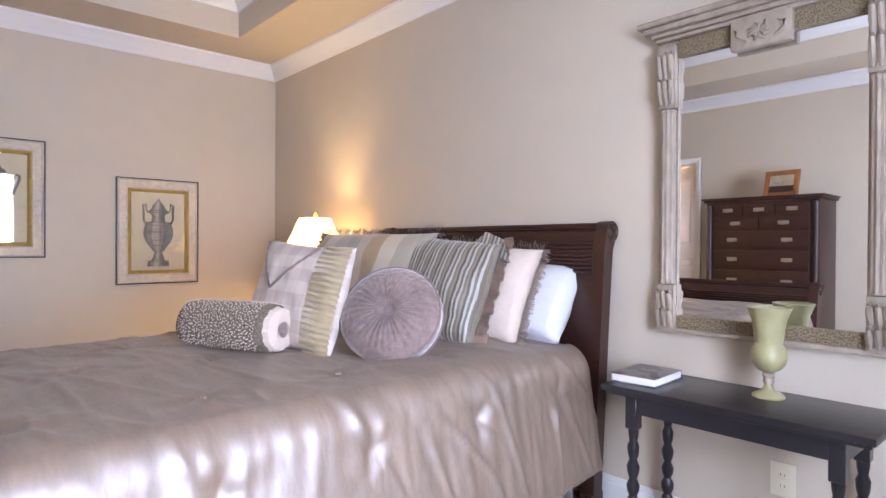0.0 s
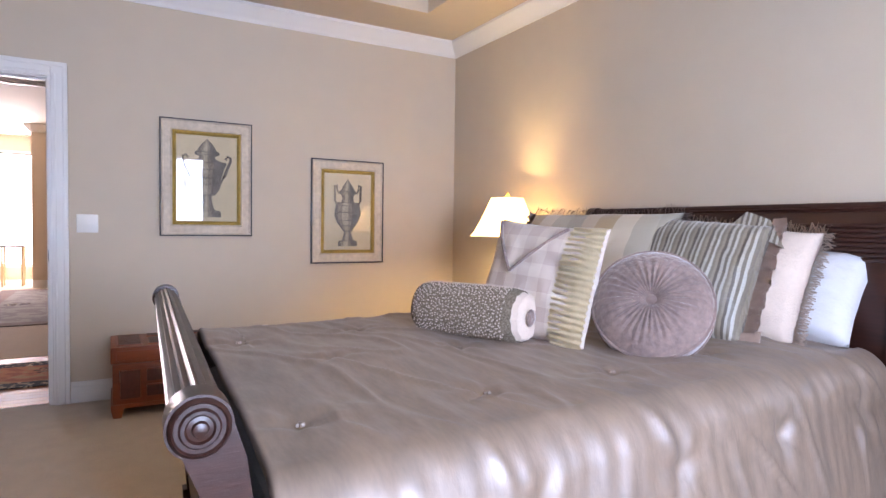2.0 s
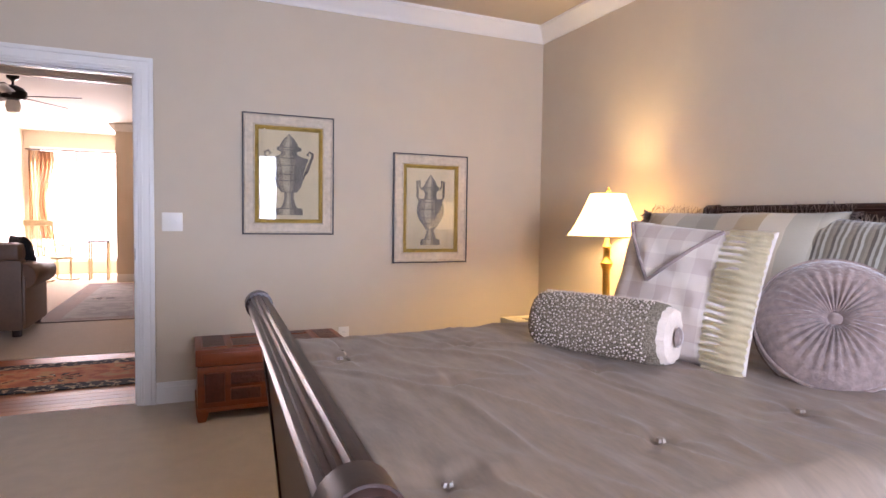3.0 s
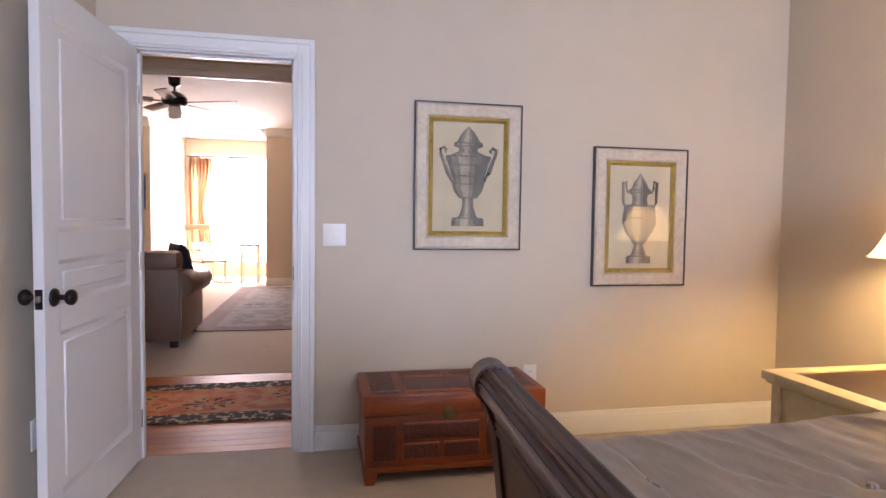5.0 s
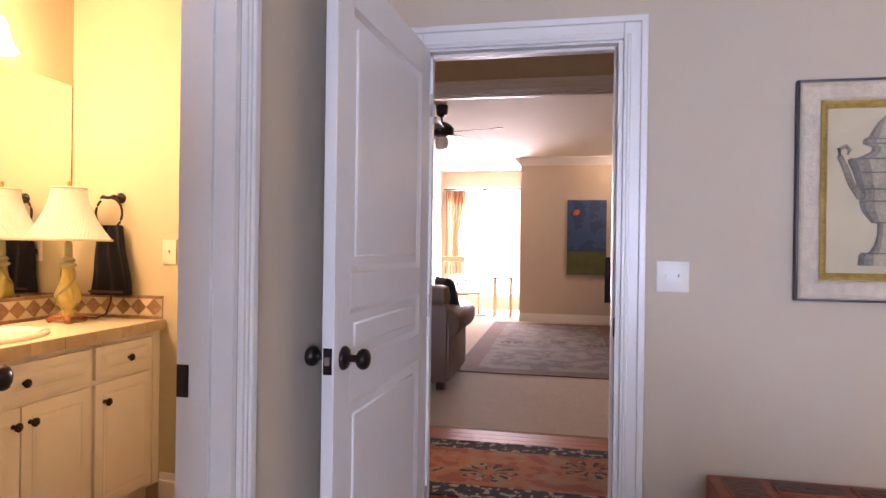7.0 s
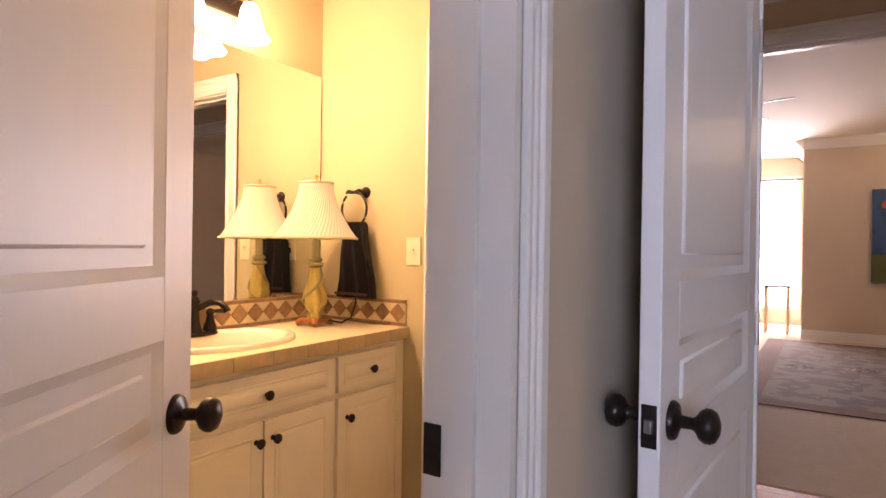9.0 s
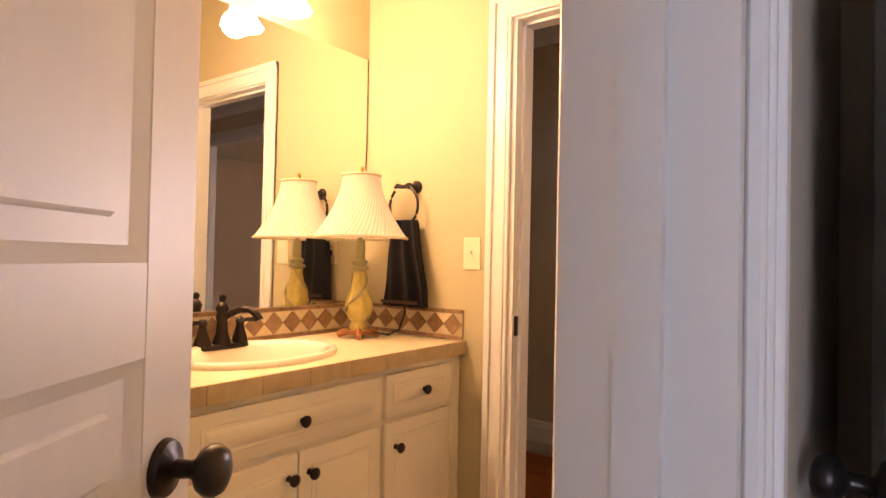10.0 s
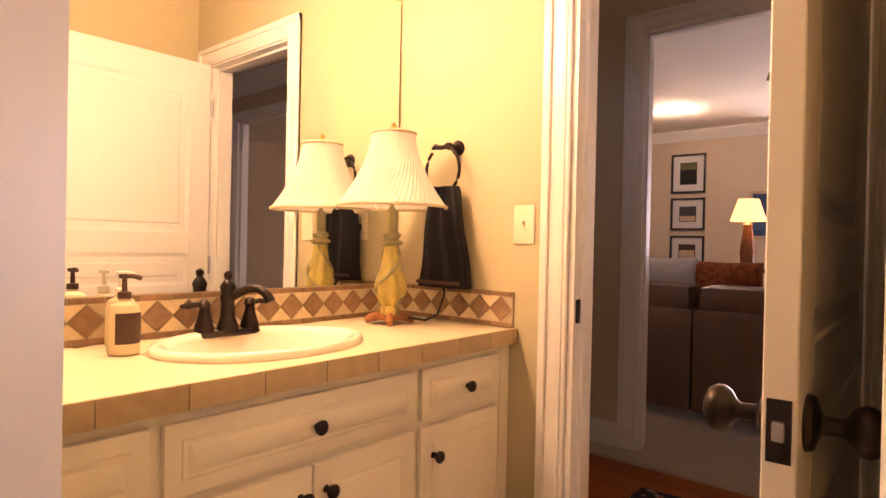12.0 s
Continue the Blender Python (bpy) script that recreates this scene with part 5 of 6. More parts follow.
def tallboy():
    t = thing("chest_of_drawers", pose(-1.425, 1.30, 0), "tall dark mahogany chest of drawers with brass bail handles", "chest of drawers")
    D, W, H = 0.47, 0.95, 1.61
    part("carcass", boxm(0.0, 0.0, 0.10, D - 0.02, W, H - 0.04, 0.004), MAHOG, t)
    part("cornice", box(boxm(0.0, -0.02, H - 0.04, D, W + 0.02, H - 0.015, 0.005), 0.0, -0.035, H - 0.015, D + 0.02, W + 0.035, H, 0.005), MAHOGX, t)
    for y in (0.03, W - 0.03):
        part("quarter_column", lathe([(0.024, 0.14), (0.024, H - 0.06)], 20, center=(D - 0.025, y, 0), flute=8, depth=0.05), MAHOG, t)
    part("plinth", boxm(0.0, -0.01, 0.0, D, W + 0.01, 0.10, 0.006), MAHOG, t)
    rows = [(1.44, 1.545, 3), (1.315, 1.43, 2), (1.14, 1.305, 1), (0.96, 1.13, 1), (0.76, 0.95, 1), (0.53, 0.75, 1), (0.13, 0.52, 1)]
    for z0, z1, n in rows:
        for k in range(n):
            a = 0.07 + (W - 0.14) * k / n + 0.005
            b = 0.07 + (W - 0.14) * (k + 1) / n - 0.005
            dr = part("drawer", boxm(D - 0.02, a, z0 + 0.004, D - 0.001, b, z1 - 0.004, 0.004), MAHOGX, t)
            for y in ([(a + b) / 2] if n > 1 else [a + 0.17, b - 0.17]):
                z = (z0 + z1) / 2
                bm = boxm(D - 0.001, y - 0.045, z - 0.015, D + 0.003, y + 0.045, z + 0.018, 0.001)
                tube([(D + 0.004, y - 0.034, z + 0.004), (D + 0.018, y - 0.03, z - 0.010), (D + 0.022, y, z - 0.017), (D + 0.018, y + 0.03, z - 0.010), (D + 0.004, y + 0.034, z + 0.004)], 0.0035, 6, bm)
                part("bail_handle", bm, STEEL, dr, "pale brass bail handle")


tallboy()


def photo_frame():
    t = thing("photo_frame", pose(-1.14, 1.52, 1.611, 0, 0, 96) @ pose(0, 0, 0, -14, 0, 0), "small carved wooden photo frame on the chest of drawers", "picture frame")
    part("frame", ring_frame(0, 0, 0.30, 0.25, 0.045, -0.011, 0.011, 0.006), WOODORANGE, t)
    part("photo", boxm(0.045, -0.004, 0.045, 0.255, 0.004, 0.205), INKLIGHT, t, "small landscape photograph")
    part("foreground", boxm(0.046, -0.0055, 0.046, 0.254, -0.0045, 0.105), LABELDARK, t)


photo_frame()


# ---- bathroom ----
def raised_front(p, name, y0, y1, z0, z1, x):
    """A cabinet front facing +x: frame with a raised field."""
    bm = boxm(x, y0, z0, x + 0.017, y1, z1, 0.003)
    f = part(name, bm, CABINET, p)
    g = min(0.05, (z1 - z0) * 0.28)
    bm = bm_new()
    q = [(y0 + g, z0 + g), (y1 - g, z0 + g), (y1 - g, z1 - g), (y0 + g, z1 - g)]
    r = [(y0 + g + 0.016, z0 + g + 0.016), (y1 - g - 0.016, z0 + g + 0.016), (y1 - g - 0.016, z1 - g - 0.016), (y0 + g + 0.016, z1 - g - 0.016)]
    box(bm, x + 0.016, y0 + g - 0.007, z0 + g - 0.007, x + 0.0195, y1 - g + 0.007, z1 - g + 0.007, 0.0015, 1)
    A = [bm.verts.new((x + 0.0175, a, b)) for a, b in q]
    B = [bm.verts.new((x + 0.0265, a, b)) for a, b in r]
    for k in range(4):
        bm.faces.new((A[k], A[(k + 1) % 4], B[(k + 1) % 4], B[k]))
    bm.faces.new(B)
    bmesh.ops.recalc_face_normals(bm, faces=bm.faces)
    part("raised_field", bm, CABINET, f)
    return f


def cab_knob(p, x, y, z):
    bm = lathe([(0.009, 0), (0.007, 0.010), (0.009, 0.016), (0.0155, 0.021), (0.0165, 0.027), (0.012, 0.032), (0.003, 0.034)], 16, m=pose(x + 0.019, y, z, 0, 90, 0))
    bmesh.ops.recalc_face_normals(bm, faces=bm.faces)
    part("cabinet_knob", bm, BRONZE, p, "bronze cabinet knob")


FX = -2.618
VB = BN - 0.002


def vanity():
    t = thing("vanity_cabinet", pose(0, 0, 0), "antique white bathroom vanity with raised-panel doors", "cabinet")
    part("carcass", boxm(BW + 0.002, 2.30, 0.09, FX, VB, 0.826), CABINET, t)
    part("kickboard", boxm(BW + 0.002, 2.30, 0.0, FX - 0.06, VB, 0.088), CABINET, t)
    part("face_edge", boxm(FX, VB - 0.045, 0.09, FX + 0.006, VB, 0.826), CABINET, t)
    d = raised_front(t, "drawer", 4.30, 4.645, 0.665, 0.80, FX)
    cab_knob(d, FX, 4.478, 0.732)
    d = raised_front(t, "cabinet_door", 4.30, 4.645, 0.115, 0.645, FX)
    cab_knob(d, FX, 4.345, 0.568)
    d = raised_front(t, "false_drawer", 3.635, 4.275, 0.665, 0.80, FX)
    cab_knob(d, FX, 3.955, 0.732)
    d = raised_front(t, "cabinet_door", 3.958, 4.275, 0.115, 0.645, FX)
    cab_knob(d, FX, 3.99, 0.585)
    d = raised_front(t, "cabinet_door", 3.635, 3.952, 0.115, 0.645, FX)
    cab_knob(d, FX, 3.922, 0.585)
    d = raised_front(t, "drawer", 3.27, 3.61, 0.665, 0.80, FX)
    cab_knob(d, FX, 3.44, 0.732)
    d = raised_front(t, "cabinet_door", 3.27, 3.61, 0.115, 0.645, FX)
    cab_knob(d, FX, 3.56, 0.568)


vanity()
SINKX, SINKY = -2.85, 3.99


def countertop():
    t = thing("countertop", pose(0, 0, 0), "travertine tiled bathroom countertop", "countertop")
    bm = bm_new()
    # a top with an oval cut-out for the basin
    a, b, n = 0.165, 0.23, 48
    X0c, X1c, Y0c, Y1c = BW + 0.002, FX + 0.028, 2.30, VB
    oval = [(SINKX + a * math.cos(2 * math.pi * k / n), SINKY + b * math.sin(2 * math.pi * k / n)) for k in range(n)]

    def edge(p):
        dx, dy = p[0] - SINKX, p[1] - SINKY
        f = min(((X1c if dx > 0 else X0c) - SINKX) / dx if abs(dx) > 1e-6 else 1e9, ((SINKY + 0.34 if dy > 0 else SINKY - 0.34) - SINKY) / dy if abs(dy) > 1e-6 else 1e9)
        return (SINKX + dx * f, SINKY + dy * f)
    for z, flip in ((0.87, False), (0.8265, True)):
        i = [bm.verts.new((*p, z)) for p in oval]
        o = [bm.verts.new((*edge(p), z)) for p in oval]
        for k in range(n):
            f = (i[k], o[k], o[(k + 1) % n], i[(k + 1) % n])
            bm.faces.new(f[::-1] if flip else f)
    box(bm, X0c, SINKY + 0.34, 0.8265, X1c, Y1c, 0.87)
    box(bm, X0c, Y0c, 0.8265, X1c, SINKY - 0.34, 0.87)
    part("slab", bm, TRAVERT, t)
    # front edge tiles
    y = Y0c
    while y < Y1c - 0.01:
        y1 = min(y + 0.152, Y1c)
        part("edge_tile", boxm(X1c, y + 0.0003, 0.824, X1c + 0.009, y1 - 0.0003, 0.8725, 0.003), TILEEDGE, t, "tan stone edge tile")
        y = y1


countertop()


def basin():
    t = thing("basin", pose(SINKX, SINKY, 0.87), "bone-coloured oval drop-in porcelain basin", "basin")
    bm = bm_new()
    prof = [(0.98, -0.005), (1.0, 0.006), (0.99, 0.016), (0.95, 0.020), (0.88, 0.016), (0.84, 0.004), (0.80, -0.03), (0.70, -0.08), (0.48, -0.12), (0.12, -0.135), (0.02, -0.135)]
    rings = []
    n = 56
    for f, z in prof:
        rings.append([bm.verts.new((0.20 * f * math.cos(2 * math.pi * k / n), 0.27 * f * math.sin(2 * math.pi * k / n), z)) for k in range(n)])
    for a, b in zip(rings, rings[1:]):
        for k in range(n):
            bm.faces.new((a[k], a[(k + 1) % n], b[(k + 1) % n], b[k]))
    bmesh.ops.recalc_face_normals(bm, faces=bm.faces)
    part("bowl", bm, PORCELAIN, t, "", 60)
    part("drain", lathe([(0.022, -0.134), (0.022, -0.130), (0.012, -0.129)], 20), BRONZE, t)


basin()


def tap():
    t = thing("tap", pose(-3.035, 3.995, 0.872), "oil-rubbed bronze basin tap with two lever handles", "tap")
    part("base_plate", boxm(-0.028, -0.085, 0.0, 0.028, 0.085, 0.016, 0.008), BRONZE, t)
    part("spout_column", lathe([(0.030, 0.014), (0.026, 0.03), (0.019, 0.05), (0.017, 0.09), (0.021, 0.10), (0.017, 0.112), (0.021, 0.13), (0.015, 0.142), (0.008, 0.150), (0.012, 0.160), (0.010, 0.168), (0.002, 0.173)], 24), BRONZE, t)
    part("spout", tube([(0.0, 0.0, 0.095), (0.025, 0.012, 0.112), (0.055, 0.028, 0.128), (0.085, 0.042, 0.128), (0.108, 0.052, 0.112), (0.116, 0.056, 0.095)], [0.011, 0.012, 0.0115, 0.011, 0.012, 0.014], 14), BRONZE, t)
    for s in (-1, 1):
        h = part("handle_stem", lathe([(0.026, 0.014), (0.024, 0.03), (0.016, 0.055), (0.012, 0.075), (0.016, 0.082), (0.012, 0.095), (0.005, 0.10)], 20, center=(0.0, s * 0.066, 0)), BRONZE, t)
        part("lever", tube([(0.0, s * 0.066, 0.084), (0.004, s * 0.09, 0.088), (0.006, s * 0.115, 0.086), (0.008, s * 0.132, 0.087)], [0.007, 0.007, 0.009, 0.004], 10), BRONZE, h)


tap()


def splash_run(name, along, a0, a1, face, out, label):
    """Backsplash: bed, two narrow border strips and a row of diamonds with triangles between."""
    z0, z1 = 0.872, 0.984
    lo, hi = sorted((face, face + out * 0.008))
    bed = bm_new()
    if along == "y":
        box(bed, lo, a0, z0, hi, a1, z1)
    else:
        box(bed, a0, lo, z0, a1, hi, z1)
    s = tagged(part(name, bed, GROUT), label, "backsplash", kind="structure")
    f0, f1 = face + out * 0.008, face + out * 0.012

    def piece(pts, material, nm):
        if along == "y":
            bm = prism([(p[0], p[1]) for p in pts], min(f0, f1), max(f0, f1), axis="x")
        else:
            bm = prism([(p[0], p[1]) for p in pts], min(f0, f1), max(f0, f1), axis="y")
        part(nm, bm, material, s)
    w = 0.079
    n = int((a1 - a0) / w)
    c, hh = (z0 + z1) / 2, 0.040
    for k in range(n):
        u = a0 + (k + 0.5) * (a1 - a0) / n
        st = (a1 - a0) / n
        g = 0.0018
        piece([(u - st / 2 + g, c), (u, c - hh + g), (u + st / 2 - g, c), (u, c + hh - g)], TILEDARK, "diamond_tile")
        piece([(u + g, c + hh), (u + st - g, c + hh), (u + st / 2, c + g * 1.5)], TILELIGHT, "triangle_tile") if k < n - 1 else None
        piece([(u + g, c - hh), (u + st / 2, c - g * 1.5), (u + st - g, c - hh)], TILELIGHT, "triangle_tile") if k < n - 1 else None
        for za, zb in ((z0 + 0.001, c - hh - 0.002), (c + hh + 0.002, z1 - 0.001)):
            piece([(u - st / 2 + g, za), (u + st / 2 - g, za), (u + st / 2 - g, zb), (u - st / 2 + g, zb)], TILEDARK, "border_tile")


splash_run("trim_backsplash_west", "y", 2.9, BN - 0.015, BW, 1, "cream and brown diamond tile backsplash behind the basin")
splash_run("trim_backsplash_north", "x", BW + 0.014, FX + 0.02, BN, -1, "cream and brown diamond tile backsplash on the end wall")
tagged(part("bathroom_mirror", boxm(BW + 0.0005, 2.6, 0.986, BW + 0.006, BN - 0.010, 2.012), MIRROR), "frameless plate mirror above the vanity", "mirror")

part("mirror_edge", boxm(BW + 0.0005, BN - 0.0098, 0.986, BW + 0.0055, BN - 0.006, 2.012), DARKLINE, bpy.data.objects["bathroom_mirror"], "dark polished glass edge")


def bath_lamp():
    t = thing("table_lamp", pose(-2.93, 4.50, 0.872), "green twisted ceramic table lamp with pleated cream shade", "lamp")
    bm = boxm(-0.045, -0.045, 0.012, 0.045, 0.045, 0.028, 0.006)
    for k in range(4):
        q = math.pi / 4 + k * math.pi / 2
        tube([(0.03 * math.cos(q), 0.03 * math.sin(q), 0.024), (0.06 * math.cos(q), 0.06 * math.sin(q), 0.018), (0.078 * math.cos(q), 0.078 * math.sin(q), 0.008)], [0.014, 0.014, 0.010], 8, bm)
    part("base", bm, WOODORANGE, t, "carved orange wooden foot")
    bm = bm_new()
    prof = [(0.026, 0.028), (0.030, 0.045), (0.022, 0.056), (0.036, 0.075), (0.046, 0.098), (0.049, 0.12), (0.042, 0.15), (0.031, 0.185), (0.023, 0.225), (0.022, 0.25)]
    rings = []
    n = 48
    for r, z in prof:
        rings.append([bm.verts.new((r * (1 + 0.12 * math.cos(6 * (2 * math.pi * k / n) + z * 26)) * math.cos(2 * math.pi * k / n), r * (1 + 0.12 * math.cos(6 * (2 * math.pi * k / n) + z * 26)) * math.sin(2 * math.pi * k / n), z)) for k in range(n)])
    for a, b in zip(rings, rings[1:]):
        for k in range(n):
            bm.faces.new((a[k], a[(k + 1) % n], b[(k + 1) % n], b[k]))
    part("body", bm, LAMPGREEN, t, "olive green twisted body", 60)
    for turn in (0.0, math.pi):
        vine = []
        for k in range(25):
            f = k / 24
            z = 0.06 + 0.185 * f
            rad = 0.0505 - 0.027 * max(0.0, (z - 0.125) / 0.12) if z > 0.125 else 0.030 + 0.0205 * min(1.0, (z - 0.056) / 0.055)
            vine.append((rad * math.cos(turn + 4.2 * f), rad * math.sin(turn + 4.2 * f), z))
        part("vine", tube(vine, [0.002 + 0.004 * math.sin(math.pi * k / 24) for k in range(25)], 6), GREENCER, t, "dark green trailing leaf")
    part("collar", lathe([(0.022, 0.248), (0.036, 0.255), (0.036, 0.263), (0.022, 0.27), (0.030, 0.28), (0.030, 0.286), (0.018, 0.295), (0.017, 0.36), (0.006, 0.375), (0.004, 0.62)], 24), GREENCER, t)
    bm = bm_new()
    rings = []
    n = 180
    for k in range(13):
        f = k / 12
        r = 0.175 - 0.105 * (1 - (1 - f) ** 1.7)
        z = 0.372 + 0.238 * f
        rings.append([bm.verts.new((r * (1 + 0.016 * math.cos(60 * (2 * math.pi * j / n))) * math.cos(2 * math.pi * j / n + f * 0.75), r * (1 + 0.016 * math.cos(60 * (2 * math.pi * j / n))) * math.sin(2 * math.pi * j / n + f * 0.75), z)) for j in range(n)])
    for a, b in zip(rings, rings[1:]):
        for j in range(n):
            bm.faces.new((a[j], a[(j + 1) % n], b[(j + 1) % n], b[j]))
    bmesh.ops.solidify(bm, geom=list(bm.faces), thickness=0.0015)
    part("shade", bm, PLEAT, t, "pleated cream fabric shade", 60)
    for r, z in ((0.176, 0.374), (0.071, 0.609)):
        part("shade_trim", tube([(r * math.cos(2 * math.pi * k / 40), r * math.sin(2 * math.pi * k / 40), z) for k in range(41)], 0.005, 8), CREAMSATIN, t)
    part("finial", lathe([(0.005, 0.61), (0.009, 0.62), (0.007, 0.63), (0.010, 0.637), (0.002, 0.645)], 14), BRASS, t)
    part("cord", tube([(0.05, 0.03, 0.02), (0.09, 0.07, 0.012), (0.115, 0.10, 0.03), (0.10, 0.15, 0.09), (0.06, 0.18, 0.18), (0.045, 0.195, 0.27), (0.035, 0.195, 0.315), (0.025, 0.205, 0.32)], 0.004, 8), BLACKCLOTH, t, "black twisted flex")
    part("plug", boxm(0.010, 0.188, 0.302, 0.040, 0.2065, 0.33, 0.005), BLACKCLOTH, t)


# A little emission brightens the shade in place of reflected light; no bulb inside.
PLEAT = mat("pleated_cream_silk_self_lit", (0.80, 0.73, 0.58), 0.8, scale=30, vary=0.04, emit=(1.0, 0.84, 0.55, 0.12))
bath_lamp()
plate("wall_outlet", pose(-2.905, BN, 1.20), 0.078, 0.12, IVORY, "ivory wall socket with a black plug", 0, 2)
plate("light_switch", pose(-2.565, BN, 1.195), 0.075, 0.12, IVORY, "ivory single light switch in the bathroom", 1)


def towel_ring():
    t = thing("towel_ring", pose(-2.835, BN, 1.455), "oil-rubbed bronze towel ring on the wall", "towel ring")
    bm = lathe([(0.026, 0), (0.026, 0.006), (0.018, 0.012), (0.012, 0.018), (0.011, 0.045), (0.014, 0.05), (0.010, 0.062)], 20, m=pose(0, 0, 0, 90))
    bmesh.ops.recalc_face_normals(bm, faces=bm.faces)
    part("bracket", bm, BRONZE, t)
    part("arm", tube([(0, -0.052, 0), (-0.03, -0.055, -0.003), (-0.055, -0.055, 0.002), (-0.07, -0.055, -0.004)], [0.009, 0.008, 0.010, 0.005], 10), BRONZE, t)
    pts = []
    for k in range(31):
        a = math.radians(80 - 310 * k / 30)
        pts.append((-0.022 + 0.072 * math.cos(a), -0.055, -0.078 + 0.078 * math.sin(a)))
    part("ring", tube(pts, 0.0055, 10), BRONZE, t)
    tw = thing("hand_towel", pose(-2.845, BN - 0.055, 0.985), "black terry hand towel hanging from the ring", "towel")
    bm = bm_new()
    rows = []
    n = 26
    for i in range(31):
        f = i / 30
        w = 0.052 + 0.055 * (1 - f) ** 0.8 if f < 1 else 0.05
        z = 0.335 * f
        row = []
        for j in range(2 * n):
            s = j / n if j < n else (2 * n - j) / n
            sd = 1 if j < n else -1
            x = (s * 2 - 1) * w
            y = sd * 0.020 + 0.009 * math.sin(s * 15 + f * 2) * (1 - 0.3 * f)
            row.append(bm.verts.new((x + 0.004 * math.sin(z * 22), y, z)))
        rows.append(row)
    for a, b in zip(rows, rows[1:]):
        for j in range(2 * n):
            bm.faces.new((a[j], a[(j + 1) % (2 * n)], b[(j + 1) % (2 * n)], b[j]))
    bm.faces.new(rows[-1]); bm.faces.new(rows[0][::-1])
    bmesh.ops.recalc_face_normals(bm, faces=bm.faces)
    part("cloth", bm, NAVYTOWEL, tw, "", 180)
    part("woven_border", boxm(-0.094, -0.0315, 0.012, 0.094, -0.027, 0.024, 0.002), LABELDARK, tw, "brown lattice border")


towel_ring()


def soap(loc, h, body, cap, label):
    t = thing("soap_bottle", pose(*loc), label, "soap bottle")
    part("bottle", lathe([(0.030, 0), (0.033, 0.006), (0.033, h * 0.70), (0.028, h * 0.80), (0.012, h * 0.86), (0.012, h * 0.92)], 28), body, t)
    p = part("pump", lathe([(0.014, h * 0.90), (0.014, h * 1.0), (0.006, h * 1.02), (0.005, h * 1.22), (0.012, h * 1.24), (0.012, h * 1.30)], 18), cap, t)
    part("nozzle", tube([(0, 0, h * 1.27), (0.02, 0.012, h * 1.27), (0.034, 0.02, h * 1.24)], 0.0055, 8), cap, p)
    bm = bm_new()
    n = 14
    a = [bm.verts.new((0.0336 * math.cos(-0.9 + 2.0 * k / n), 0.0336 * math.sin(-0.9 + 2.0 * k / n), h * 0.18)) for k in range(n + 1)]
    b = [bm.verts.new((0.0336 * math.cos(-0.9 + 2.0 * k / n), 0.0336 * math.sin(-0.9 + 2.0 * k / n), h * 0.68)) for k in range(n + 1)]
    for k in range(n):
        bm.faces.new((a[k], a[k + 1], b[k + 1], b[k]))
    part("label_band", bm, LABELDARK, t, "dark brown printed label")


soap((-2.95, 3.70, 0.872), 0.135, SOAP, LABELDARK, "cream soap bottle with dark pump and brown label")
soap((-3.06, 3.735, 0.872), 0.135, SOAP, PLASTIC, "cream lotion bottle with white pump")


def vanity_light():
    t = thing("vanity_light", pose(BW, 3.79, 2.115), "bronze bar light with four frosted bell shades, the southmost an unseen addition", "wall light")
    part("back_bar", boxm(0.0, -0.46, 0.02, 0.02, 0.46, 0.09, 0.006), BRONZE, t)
    # The first shade, at -0.39, is an unseen addition that goes with the extra bulb.
    for y in (-0.39, -0.13, 0.13, 0.39):
        part("arm", tube([(0.01, y, 0.06), (0.08, y, 0.075), (0.13, y, 0.06), (0.14, y, 0.03)], 0.009, 10), BRONZE, t)
        bm = bm_new()
        n = 40
        rings = []
        for k, (r, z) in enumerate([(0.024, 0.03), (0.034, 0.01), (0.042, -0.03), (0.052, -0.07), (0.075, -0.105)]):
            rings.append([bm.verts.new((0.14 + r * (1 + 0.05 * (k / 4) * math.cos(8 * 2 * math.pi * j / n)) * math.cos(2 * math.pi * j / n), y + r * (1 + 0.05 * (k / 4) * math.cos(8 * 2 * math.pi * j / n)) * math.sin(2 * math.pi * j / n), z)) for j in range(n)])
        for a, b in zip(rings, rings[1:]):
            for j in range(n):
                bm.faces.new((a[j], a[(j + 1) % n], b[(j + 1) % n], b[j]))
        s = part("glass_shade", bm, FROST, t, "glowing frosted glass bell shade", 60)
        s.visible_shadow = False


vanity_light()
tagged(part("bath_mat", boxm(-2.55, 3.55, -0.001, -1.95, 4.35, 0.015, 0.005), BLACKCLOTH), "black bath mat in front of the vanity", "mat")


# ---- hall ----
def rug(name, x0, y0, x1, y1, border, field, edge, label):
    t = thing(name, pose(0, 0, 0.0), label, "rug")
    part("field", boxm(x0 + border, y0 + border, 0.001, x1 - border, y1 - border, 0.009), field, t)
    part("border", ring_flat(x0, y0, x1, y1, border, 0.001, 0.009), edge, t, "dark patterned border")
    for k in range(int((x1 - x0) / 0.55)):
        cx = x0 + 0.45 + 0.55 * k
        cy = (y0 + y1) / 2 + (0.08 if k % 2 else -0.08)
        for j in range(10):
            a = j * math.pi / 5
            r = 0.15
            q = [(cx + 0.03 * math.cos(a), cy + 0.03 * math.sin(a)), (cx + r * math.cos(a - 0.13), cy + r * 0.8 * math.sin(a - 0.13)), (cx + r * 1.1 * math.cos(a), cy + r * 0.9 * math.sin(a)), (cx + r * math.cos(a + 0.13), cy + r * 0.8 * math.sin(a + 0.13))]
            part("petal", prism(q, 0.0085, 0.0105, axis="z"), RUGEDGE, t)
    return t


